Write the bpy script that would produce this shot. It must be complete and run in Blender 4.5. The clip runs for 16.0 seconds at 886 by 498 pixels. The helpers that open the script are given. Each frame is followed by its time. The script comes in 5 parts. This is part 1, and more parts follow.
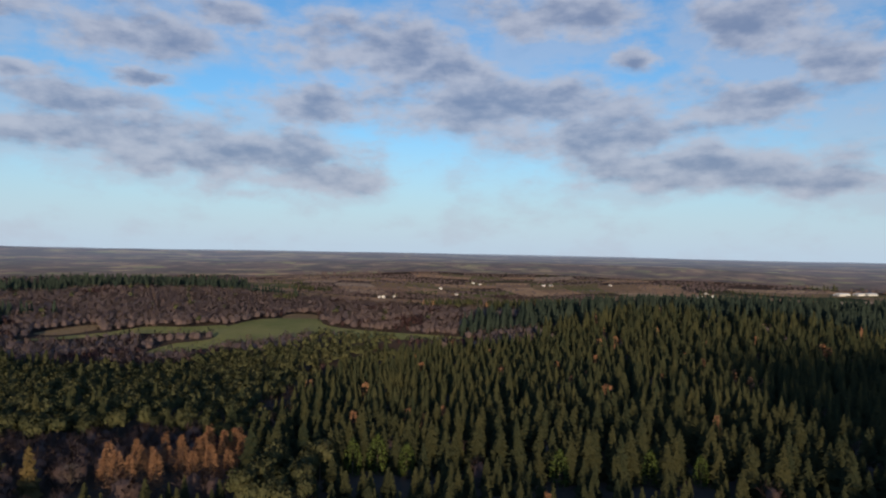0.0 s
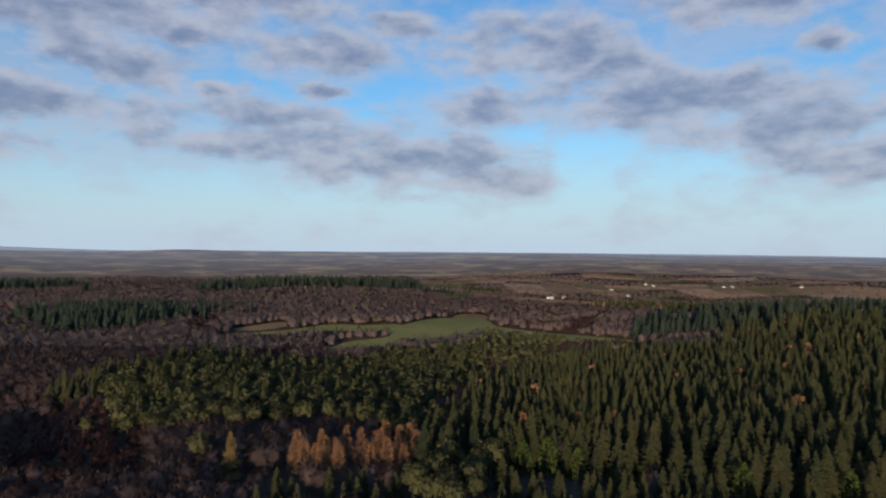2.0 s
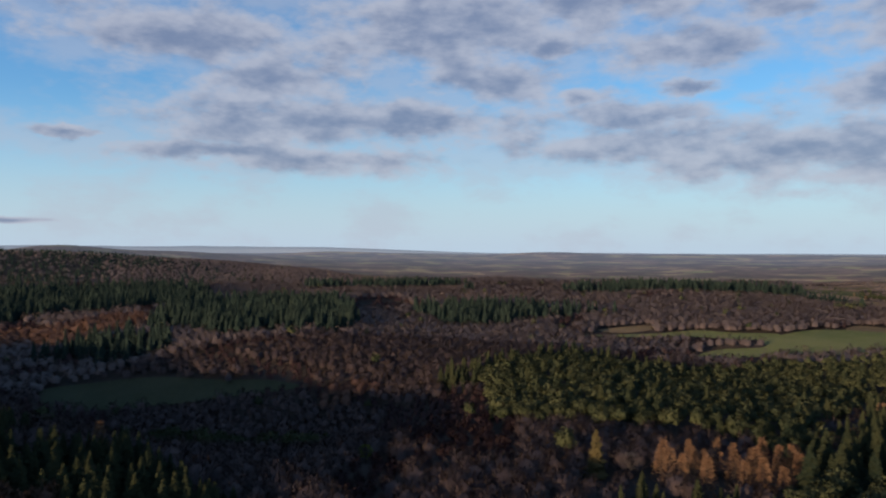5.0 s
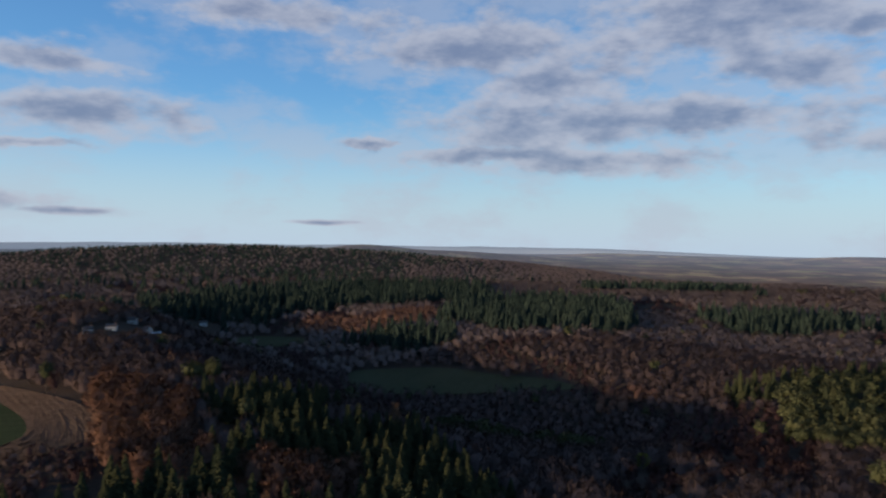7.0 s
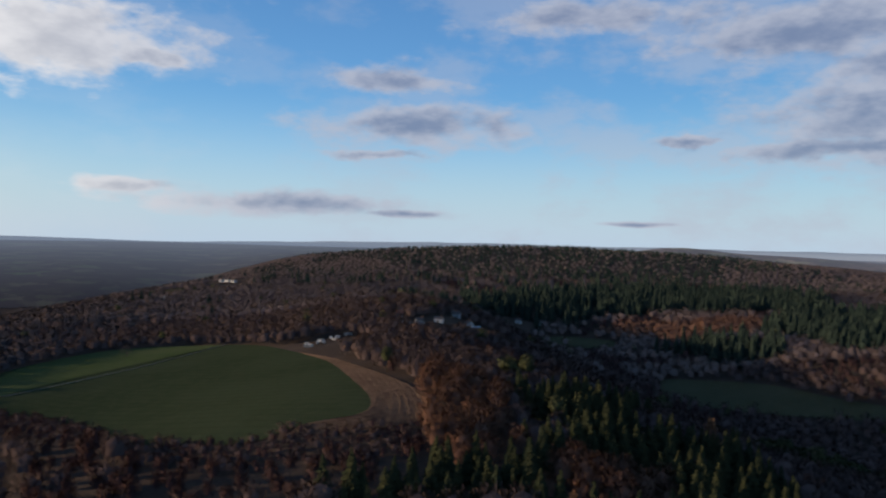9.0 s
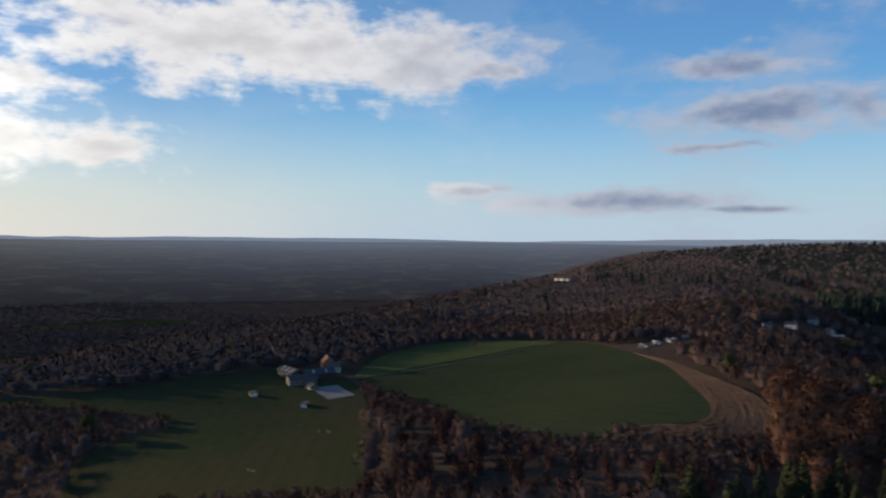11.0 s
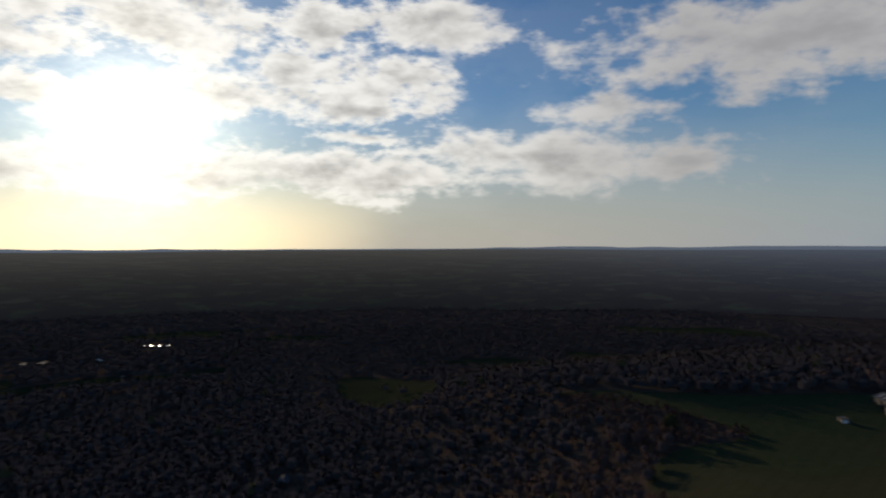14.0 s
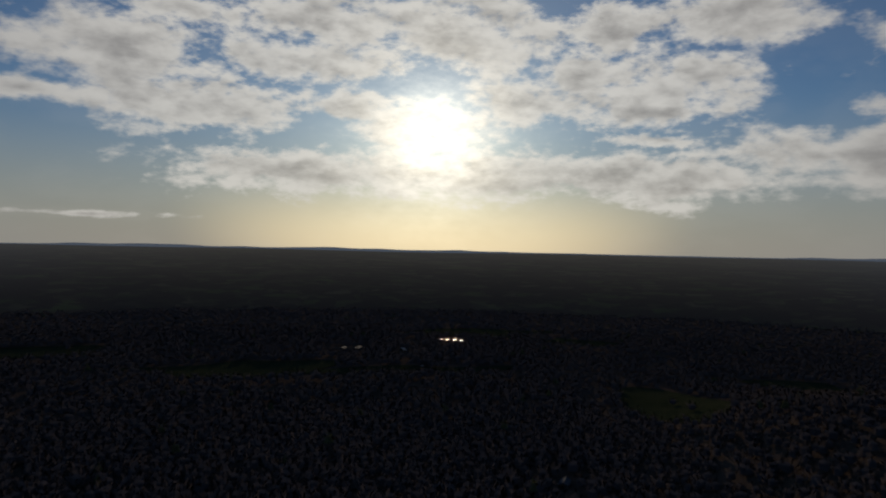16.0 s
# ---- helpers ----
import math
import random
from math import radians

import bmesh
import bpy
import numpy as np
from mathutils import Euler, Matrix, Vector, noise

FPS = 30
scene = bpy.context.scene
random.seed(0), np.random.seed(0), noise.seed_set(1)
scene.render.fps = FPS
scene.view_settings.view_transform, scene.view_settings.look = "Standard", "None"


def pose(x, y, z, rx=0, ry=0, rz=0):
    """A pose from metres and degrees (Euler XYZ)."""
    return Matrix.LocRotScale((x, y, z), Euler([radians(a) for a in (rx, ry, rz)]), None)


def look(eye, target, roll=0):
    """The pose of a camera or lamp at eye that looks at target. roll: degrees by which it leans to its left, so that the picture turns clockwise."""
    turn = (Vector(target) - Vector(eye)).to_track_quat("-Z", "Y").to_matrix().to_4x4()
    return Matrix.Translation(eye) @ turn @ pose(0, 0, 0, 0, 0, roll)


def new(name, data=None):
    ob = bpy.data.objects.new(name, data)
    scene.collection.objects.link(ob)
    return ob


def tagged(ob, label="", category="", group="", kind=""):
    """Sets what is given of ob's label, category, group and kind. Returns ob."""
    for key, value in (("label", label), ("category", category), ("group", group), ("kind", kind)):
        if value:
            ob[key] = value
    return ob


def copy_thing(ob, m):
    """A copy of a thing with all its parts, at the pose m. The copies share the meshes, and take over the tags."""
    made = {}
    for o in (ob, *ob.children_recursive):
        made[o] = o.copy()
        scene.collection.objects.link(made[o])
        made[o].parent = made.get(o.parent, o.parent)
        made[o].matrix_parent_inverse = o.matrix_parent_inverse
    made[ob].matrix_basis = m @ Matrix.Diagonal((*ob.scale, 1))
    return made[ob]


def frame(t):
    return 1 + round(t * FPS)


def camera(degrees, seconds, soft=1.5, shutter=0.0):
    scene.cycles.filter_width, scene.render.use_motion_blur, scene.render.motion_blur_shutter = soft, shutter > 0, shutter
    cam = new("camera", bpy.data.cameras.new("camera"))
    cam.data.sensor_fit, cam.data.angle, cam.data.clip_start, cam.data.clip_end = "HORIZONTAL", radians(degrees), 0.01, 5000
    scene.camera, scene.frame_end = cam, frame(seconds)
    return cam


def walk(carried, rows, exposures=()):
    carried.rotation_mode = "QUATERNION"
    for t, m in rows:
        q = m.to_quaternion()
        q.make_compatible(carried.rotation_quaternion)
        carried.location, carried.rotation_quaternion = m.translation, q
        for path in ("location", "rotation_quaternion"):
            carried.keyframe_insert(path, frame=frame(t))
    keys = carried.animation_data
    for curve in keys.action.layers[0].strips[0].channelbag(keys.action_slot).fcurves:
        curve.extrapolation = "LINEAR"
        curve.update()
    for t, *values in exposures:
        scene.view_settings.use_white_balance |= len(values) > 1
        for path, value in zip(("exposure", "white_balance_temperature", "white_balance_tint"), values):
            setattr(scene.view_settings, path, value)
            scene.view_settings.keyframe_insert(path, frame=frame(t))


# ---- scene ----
cam = camera(63.9, 16.0, soft=2.0, shutter=0.4)
EYE = (0.0, 0.0, 110.0)
# Seconds, heading, tilt and lean in degrees: the aircraft hovers and turns on the spot.
PATH = [(0.0, 0.00, -0.08, -1.10), (0.5, 3.27, -0.12, -0.98), (1.0, 6.32, -0.12, -0.84), (1.5, 9.50, -0.14, -0.68), 
        (2.0, 13.49, -0.20, -0.51), (2.5, 17.90, -0.26, -0.51), (3.0, 22.32, -0.30, -0.42), (3.5, 27.13, -0.34, -0.34), 
        (4.0, 31.98, -0.37, -0.26), (4.2, 34.02, -0.33, -0.17), (6.3, 56.09, -0.17, -0.52), (6.5, 58.37, -0.19, -0.53), 
        (7.0, 64.32, -0.21, -0.68), (7.5, 70.23, -0.22, -0.94), (8.0, 76.43, -0.28, -1.14), (8.5, 82.68, -0.37, -1.36), 
        (9.0, 89.10, -0.49, -1.45), (9.2, 91.72, -0.56, -1.65), (11.3, 119.64, -0.99, -0.62), (11.5, 122.46, -0.95, -0.68), 
        (12.0, 129.72, -0.89, -0.45), (12.5, 136.95, -0.79, -0.25), (13.0, 144.05, -0.67, -0.04), (13.5, 151.59, -0.55, 0.06), 
        (14.0, 159.79, -0.45, 0.20), (14.5, 168.00, -0.34, 0.07), (14.7, 171.14, -0.41, -0.22), (15.0, 175.85, -0.28, -0.52), 
        (15.5, 178.94, -0.27, -0.95), (16.0, 182.65, -0.27, -1.17)]
walk(cam, [(t, pose(*EYE, 90 + tilt, lean, heading)) for t, heading, tilt, lean in PATH],
     [(0.0, 0.0), (9.0, 0.0), (11.5, -0.1), (12.5, -0.42), (13.0, -0.58), (13.5, -0.75), (14.5, -1.2), (16.0, -1.65)])

# ---- world, sun ----
SUN_AZ, SUN_EL = 183.5, 8.6        # heading to the left of the y axis, and height, in degrees
SUN_DIR = Vector((-math.sin(radians(SUN_AZ)) * math.cos(radians(SUN_EL)),
                  math.cos(radians(SUN_AZ)) * math.cos(radians(SUN_EL)), math.sin(radians(SUN_EL))))


class Nodes:
    """Short hand for building node trees."""

    def __init__(self, tree):
        self.tree = tree
        tree.nodes.clear()

    def node(self, kind, sockets=()):
        n = self.tree.nodes.new(kind)
        for key, v in dict(sockets).items():
            self.put(n.inputs[key], v)
        return n

    def put(self, socket, v):
        if isinstance(v, bpy.types.NodeSocket):
            self.tree.links.new(v, socket)
        elif isinstance(v, (tuple, list)) and len(v) == 3 and socket.type == "RGBA":
            socket.default_value = (*v, 1)
        else:
            socket.default_value = v

    def math(self, op, a, b=0.0, c=0.0, clamp=False):
        n = self.node("ShaderNodeMath", {0: a, 1: b, 2: c})
        n.operation, n.use_clamp = op, clamp
        return n.outputs[0]

    def vec(self, op, a, b=(0, 0, 0)):
        n = self.node("ShaderNodeVectorMath", {0: a, 1: b})
        n.operation = op
        return n.outputs["Value" if op in ("DOT_PRODUCT", "LENGTH") else "Vector"]

    def mix(self, fac, a, b, blend="MIX"):
        n = self.node("ShaderNodeMix")
        n.data_type, n.blend_type = "RGBA", blend
        for i, v in ((0, fac), (6, a), (7, b)):
            self.put(n.inputs[i], v)
        return n.outputs[2]

    def step(self, v, a, b, lo=0.0, hi=1.0):
        n = self.node("ShaderNodeMapRange", {0: v, 1: a, 2: b, 3: lo, 4: hi})
        n.interpolation_type = "SMOOTHSTEP"
        return n.outputs[0]

    def noise(self, where, scale, detail=4.0, rough=0.55, dims="3D", out=0):
        n = self.node("ShaderNodeTexNoise", {"Vector": where, "Scale": scale, "Detail": detail, "Roughness": rough})
        n.noise_dimensions = dims
        return n.outputs[out]


# Clouds: heading, height, half-width and half-height, in degrees.
CLOUDS_NORTH = [(5.5, 15.4, 8.3, 2.1), (-0.5, 14.0, 3.6, 1.5), (24.0, 15.0, 5.5, 1.6), (-23.2, 16.5, 4.6, 2.2), (-8.5, 18.0, 7.1, 1.6),
                (25.0, 7.9, 10.5, 2.0), (15.9, 6.9, 9.0, 1.9), (9.3, 5.6, 5.5, 1.2), (-5.1, 11.3, 11.8, 2.1), (-20.2, 6.5, 10.0, 1.8),
                (-28.9, 5.3, 5.0, 1.1), (-24.0, 10.9, 5.4, 1.4), (9.9, 11.1, 4.0, 1.5), (-12.6, 8.8, 7.2, 1.9), (23.4, 12.1, 2.0, 0.5),
                (30.8, 11.7, 2.4, 0.7), (26.9, 10.1, 5.6, 1.1), (-15.1, 14.7, 1.9, 0.9), (17.3, 17.0, 2.9, 0.9), (40.0, 17.6, 11.0, 2.4), (31.0, 18.6, 8.0, 1.8), (-29.4, 13.7, 2.6, 1.7)]
CLOUDS_WEST = [(42.9, 16.4, 8.5, 2.6), (37.3, 13.1, 5.4, 1.5), (55.7, 12.9, 5.8, 2.0), (54.6, 9.6, 9.8, 2.0), (42.9, 9.8, 6.8, 1.5),
               (52.1, 6.8, 9.4, 1.0), (33.7, 15.7, 2.3, 0.8), (61.5, 15.8, 8.8, 2.2), (59.1, 7.2, 8.3, 0.7), (70.0, 8.2, 2.4, 0.4),
               (93.3, 12.7, 4.8, 0.9), (91.5, 9.2, 6.8, 1.3), (94.3, 6.9, 2.9, 0.4), (92.0, 2.2, 3.0, 0.25), (73.6, 1.8, 2.4, 0.15),
               (79.4, 17.6, 6.0, 1.1), (118.6, 13.5, 4.8, 2.6), (111.6, 13.1, 1.6, 0.7), (104.0, 2.8, 8.3, 0.8), (112.6, 3.7, 3.4, 0.4)]
CLOUDS_SOUTH = [(131.8, 14.6, 14.8, 3.2), (120.8, 14.3, 10.0, 2.0), (147.1, 10.3, 4.6, 1.2), (150.5, 6.5, 11.5, 2.1), (141.2, 6.2, 3.6, 1.1),
                (165.5, 12.2, 5.2, 2.6), (165.5, 8.4, 3.0, 0.6), (165.5, 5.2, 6.8, 1.8), (159.9, 16.5, 5.6, 1.3), (207.8, 13.9, 7.2, 2.6),
                (202.7, 10.4, 9.6, 1.9), (191.3, 17.1, 8.4, 2.1)]
CLOUDS_SUN = [(180.5, 16.6, 8.0, 3.0), (170.2, 16.7, 5.2, 1.6), (171.4, 13.4, 4.2, 1.7), (163.8, 13.3, 4.6, 1.4), (165.4, 10.7, 4.8, 0.9),
              (196.4, 5.7, 8.0, 1.5), (182.0, 5.7, 14.0, 2.0), (167.4, 5.8, 10.0, 1.5), (174.5, 11.3, 6.0, 1.9), (154.5, 6.8, 5.5, 2.0),
              (190.3, 11.0, 3.4, 1.2), (202.8, 17.0, 4.4, 1.1), (160.7, 17.4, 4.8, 1.4), (212.7, 10.3, 3.4, 1.0), (210.2, 1.8, 5.0, 0.25),
              (183.9, 9.2, 5.4, 2.2), (193.0, 14.1, 7.2, 1.5)]


def make_sky():
    w = bpy.data.worlds.new("sky")
    scene.world = w
    w.use_nodes = True
    n = Nodes(w.node_tree)
    way = n.node("ShaderNodeTexCoord").outputs["Generated"]
    xyz = n.node("ShaderNodeSeparateXYZ", {0: way}).outputs
    air = n.node("ShaderNodeTexSky")
    air.sky_type, air.sun_disc, air.sun_elevation, air.sun_rotation = "NISHITA", False, radians(SUN_EL), -radians(SUN_AZ)
    air.altitude, air.air_density, air.dust_density, air.ozone_density = 300, 1.0, 0.6, 1.6
    sky = air.outputs[0]
    # Heading about the west, so that the seam lies in the east, where the view never goes.
    az = n.math("MULTIPLY_ADD", n.math("ARCTAN2", n.math("MULTIPLY", xyz[1], -1.0), n.math("MULTIPLY", xyz[0], -1.0)), 57.2958, 90.0)
    el = n.math("MULTIPLY", n.math("ARCSINE", xyz[2]), 57.2958)
    flat = n.node("ShaderNodeCombineXYZ", {0: n.math("MULTIPLY", az, 0.5), 1: el}).outputs[0]
    ragged = n.noise(flat, 0.45, 5.0, 0.6, "2D", 1)
    shift = n.vec("MULTIPLY", n.vec("SUBTRACT", ragged, (0.5, 0.5, 0.5)), (4.5, 1.6, 0.0))
    shift = n.vec("MULTIPLY", shift, n.node("ShaderNodeCombineXYZ", {0: n.step(el, 1.0, 7.0, 0.4, 1.0), 1: n.step(el, 1.0, 7.0, 0.15, 1.0)}).outputs[0])
    here = n.vec("ADD", n.node("ShaderNodeCombineXYZ", {0: az, 1: el}).outputs[0], shift)
    cover = None
    for a, e, half_w, half_h in (*CLOUDS_NORTH, *CLOUDS_WEST, *CLOUDS_SOUTH, *CLOUDS_SUN):
        q = n.vec("LENGTH", n.vec("MULTIPLY", n.vec("SUBTRACT", here, (a, e, 0)), (1 / half_w, 1 / half_h, 0)))
        cover = q if cover is None else n.math("SMOOTH_MIN", cover, q, 0.25)
    near_sun = n.vec("DOT_PRODUCT", way, tuple(SUN_DIR))
    facing = n.step(near_sun, 0.10, 0.65)
    billow = n.math("ADD", n.noise(flat, 0.42, 8.0, 0.58, "2D"), n.math("MULTIPLY", n.math("SUBTRACT", n.noise(flat, 1.7, 6.0, 0.6, "2D"), 0.5), n.math("ADD", n.math("MULTIPLY", facing, 0.16), n.math("MULTIPLY", n.step(near_sun, 0.86, 0.97), 0.4))))
    above = n.noise(n.vec("ADD", flat, (0.0, 0.6, 0.0)), 0.42, 5.0, 0.5, "2D")
    lit = n.math("MULTIPLY", n.math("SUBTRACT", billow, above), 3.2)
    thick = n.math("ADD", n.math("SUBTRACT", n.math("MULTIPLY_ADD", facing, -0.28, 1.42), cover), n.math("MULTIPLY", n.math("SUBTRACT", billow, 0.5), 2.4))
    veil = n.math("MULTIPLY", n.step(n.math("ADD", n.noise(flat, 0.22, 5.0, 0.6, "2D"), n.math("MULTIPLY", n.step(cover, 2.2, 1.0), 0.16)), 0.45, 0.72), n.step(near_sun, 0.6, -0.4, 0.05, 0.5))
    dens = n.math("MAXIMUM", n.step(n.math("MULTIPLY", thick, n.math("MULTIPLY_ADD", facing, 0.45, 1.0)), -0.42, 0.82), veil)
    core = n.step(n.math("SUBTRACT", n.math("ADD", thick, n.math("MULTIPLY", n.math("SUBTRACT", n.noise(flat, 1.1, 5.0, 0.55, "2D"), 0.5), 1.1)), lit), 0.0, 1.9)
    toward = n.step(near_sun, 0.30, 0.98)
    close = n.step(near_sun, 0.72, 0.99)
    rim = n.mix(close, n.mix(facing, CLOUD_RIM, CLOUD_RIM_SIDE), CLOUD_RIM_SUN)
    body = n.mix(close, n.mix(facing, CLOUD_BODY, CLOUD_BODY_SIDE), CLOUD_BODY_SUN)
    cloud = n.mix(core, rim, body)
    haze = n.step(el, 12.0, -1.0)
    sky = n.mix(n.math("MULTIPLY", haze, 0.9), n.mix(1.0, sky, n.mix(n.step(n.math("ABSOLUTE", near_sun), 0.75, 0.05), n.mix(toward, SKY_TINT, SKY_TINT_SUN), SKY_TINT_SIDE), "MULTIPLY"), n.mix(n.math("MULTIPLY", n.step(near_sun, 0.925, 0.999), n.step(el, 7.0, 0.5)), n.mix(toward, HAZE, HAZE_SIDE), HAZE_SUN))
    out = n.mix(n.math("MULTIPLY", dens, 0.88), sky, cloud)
    glow = n.math("ADD", n.math("MULTIPLY", n.math("POWER", n.math("MAXIMUM", near_sun, 0.0), 520.0), 22.0),
                  n.math("MULTIPLY", n.math("POWER", n.math("MAXIMUM", near_sun, 0.0), 130.0), 9.0))
    glow = n.math("MULTIPLY", glow, n.math("MULTIPLY_ADD", billow, 1.6, 0.2))
    warm = n.mix(1.0, (1.0, 0.90, 0.70), n.node("ShaderNodeCombineXYZ", {0: glow, 1: glow, 2: glow}).outputs[0], "MULTIPLY")
    out = n.mix(1.0, out, warm, "ADD")
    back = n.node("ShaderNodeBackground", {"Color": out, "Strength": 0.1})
    n.tree.links.new(back.outputs[0], n.node("ShaderNodeOutputWorld").inputs[0])


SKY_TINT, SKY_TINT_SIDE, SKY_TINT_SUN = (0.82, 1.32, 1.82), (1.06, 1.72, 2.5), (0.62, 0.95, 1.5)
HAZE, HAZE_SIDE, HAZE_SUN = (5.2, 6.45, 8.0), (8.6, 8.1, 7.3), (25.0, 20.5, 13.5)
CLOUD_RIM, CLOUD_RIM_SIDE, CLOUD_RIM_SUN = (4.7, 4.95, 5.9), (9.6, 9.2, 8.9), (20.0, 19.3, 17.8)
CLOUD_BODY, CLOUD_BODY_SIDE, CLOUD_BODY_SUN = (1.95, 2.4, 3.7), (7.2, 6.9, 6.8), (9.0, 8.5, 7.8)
make_sky()

sun = new("sun", bpy.data.lights.new("sun", "SUN"))
sun.data.energy, sun.data.angle, sun.data.color = 4.8, radians(1.1), (1.0, 0.78, 0.54)
sun.matrix_world = look((0, 0, 500), Vector((0, 0, 500)) - SUN_DIR)

# ---- materials ----
def surface(name, rough=0.9, spec=0.2):
    m = bpy.data.materials.new(name)
    m.use_nodes = True
    n = Nodes(m.node_tree)
    p = n.node("ShaderNodeBsdfPrincipled", {"Roughness": rough, "Specular IOR Level": spec})
    n.tree.links.new(p.outputs[0], n.node("ShaderNodeOutputMaterial").inputs[0])
    return m, n, p


def plan(n):
    return n.node("ShaderNodeNewGeometry").outputs["Position"]


def leaf_mat(name, dark, mid, light, rough=1.0):
    """Foliage and twigs: a tone for each tree, a second one for each spray."""
    m, n, p = surface(name, rough, 0.0)
    tone = n.node("ShaderNodeAttribute")
    tone.attribute_name = "tone"
    tree = n.math("FRACT", n.math("ADD", tone.outputs["Fac"],
                                  n.node("ShaderNodeObjectInfo").outputs["Random"]))
    spray = n.node("ShaderNodeNewGeometry").outputs["Random Per Island"]
    stand = n.noise(plan(n), 0.012, 3.0)
    c = n.mix(tree, dark, mid)
    c = n.mix(n.math("MULTIPLY", n.math("MULTIPLY", spray, spray), 0.28), c, light)
    c = n.mix(n.step(stand, 0.35, 0.7, 0.0, 0.3), c, light)
    n.put(p.inputs["Base Color"], c)
    return m


def soil_mat(name, a, b, c, scale=0.02, bump=0.4):
    """Open ground: broad patches, fine grain and small relief."""
    m, n, p = surface(name, 1.0, 0.0)
    where = plan(n)
    col = n.mix(n.step(n.noise(where, scale, 5.0, 0.6), 0.35, 0.65), a, b)
    col = n.mix(n.step(n.noise(where, scale * 14, 6.0, 0.65), 0.45, 0.8, 0.0, 0.7), col, c)
    n.put(p.inputs["Base Color"], col)
    b_n = n.node("ShaderNodeBump", {"Height": n.noise(where, 0.6, 5.0, 0.7), "Strength": bump, "Distance": 0.6})
    n.put(p.inputs["Normal"], b_n.outputs[0])
    return m


def grass_mat(name, a, b, c, lines=0.0, turn=0.0):
    """Pasture: patches, grain, and faint lines where a tractor has gone."""
    m, n, p = surface(name, 1.0, 0.0)
    where = plan(n)
    col = n.mix(n.step(n.noise(where, 0.011, 4.0, 0.6), 0.35, 0.65), a, b)
    col = n.mix(n.step(n.noise(where, 0.16, 6.0, 0.7), 0.4, 0.75, 0.0, 0.6), col, c)
    if lines:
        turned = n.node("ShaderNodeMapping", {"Vector": where, "Rotation": (0, 0, radians(turn))}).outputs[0]
        wave = n.node("ShaderNodeTexWave", {"Vector": turned, "Scale": 0.035, "Distortion": 1.2, "Detail": 3.0, "Detail Scale": 0.4}).outputs[1]
        col = n.mix(n.step(wave, 0.75, 1.0, 0.0, lines), col, tuple(v * 0.55 for v in a))
    n.put(p.inputs["Base Color"], col)
    n.put(p.inputs["Normal"], n.node("ShaderNodeBump", {"Height": n.noise(where, 1.1, 5.0, 0.7), "Strength": 1.0, "Distance": 0.9}).outputs[0])
    return m


def plain_mat(name, a, b, scale=1.5, rough=0.8, spec=0.3, metal=0.0):
    m, n, p = surface(name, rough, spec)
    where = n.node("ShaderNodeTexCoord").outputs["Object"]
    n.put(p.inputs["Base Color"], n.mix(n.step(n.noise(where, scale, 6.0, 0.65), 0.3, 0.7), a, b))
    p.inputs["Metallic"].default_value = metal
    n.put(p.inputs["Normal"], n.node("ShaderNodeBump", {"Height": n.noise(where, scale * 6, 4.0), "Strength": 0.25, "Distance": 0.03}).outputs[0])
    return m


SPRUCE = leaf_mat("spruce_needles", (0.019, 0.026, 0.016), (0.034, 0.036, 0.018), (0.064, 0.058, 0.024))
# Conifer needles with the blue of distant haze put into the colour.
HAZED_NEEDLES = leaf_mat("hazed_needles", (0.016, 0.025, 0.021), (0.025, 0.036, 0.028), (0.042, 0.050, 0.034))
PINE = leaf_mat("pine_needles", (0.040, 0.046, 0.023), (0.062, 0.064, 0.030), (0.100, 0.090, 0.042))
LARCH = leaf_mat("larch_twigs", (0.14, 0.076, 0.044), (0.18, 0.095, 0.052), (0.22, 0.125, 0.07))
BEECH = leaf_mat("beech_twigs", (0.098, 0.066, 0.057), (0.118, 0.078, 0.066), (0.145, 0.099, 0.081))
# Far broadleaf twigs, with haze put into the colour as a paler tone.
HAZED_TWIGS = leaf_mat("hazed_twigs", (0.155, 0.109, 0.093), (0.184, 0.128, 0.107), (0.218, 0.160, 0.131))
# Twigs greyed to stand in for southern haze; one grey tree shares them.
HAZE_GREY_TWIGS = leaf_mat("haze_grey_twigs", (0.078, 0.064, 0.061), (0.086, 0.071, 0.067), (0.096, 0.081, 0.076))
BIRCH = leaf_mat("birch_twigs", (0.056, 0.032, 0.030), (0.082, 0.045, 0.040), (0.110, 0.064, 0.052))
COPPER = leaf_mat("dead_beech_leaves", (0.135, 0.070, 0.048), (0.170, 0.088, 0.058), (0.205, 0.112, 0.072))
GOLD = leaf_mat("golden_leaves", (0.12, 0.12, 0.028), (0.17, 0.16, 0.034), (0.22, 0.20, 0.05))
BARK = plain_mat("bark", (0.07, 0.05, 0.036), (0.14, 0.105, 0.08), 2.0, 0.95, 0.1)
FLOOR = soil_mat("forest_floor", (0.060, 0.044, 0.034), (0.084, 0.060, 0.046), (0.105, 0.080, 0.056))
GRASS = grass_mat("pasture_grass", (0.036, 0.047, 0.023), (0.045, 0.056, 0.029), (0.058, 0.062, 0.034), 0.14, 25)
PALE_GRASS = grass_mat("pale_pasture_grass", (0.165, 0.175, 0.062), (0.215, 0.205, 0.080), (0.25, 0.215, 0.105), 0.15, 70)
STUBBLE = grass_mat("stubble", (0.20, 0.135, 0.075), (0.26, 0.175, 0.095), (0.32, 0.23, 0.13), 0.4, 100)
MAIZE = grass_mat("maize_stubble", (0.105, 0.066, 0.045), (0.145, 0.092, 0.062), (0.19, 0.13, 0.088), 0.1, 60)
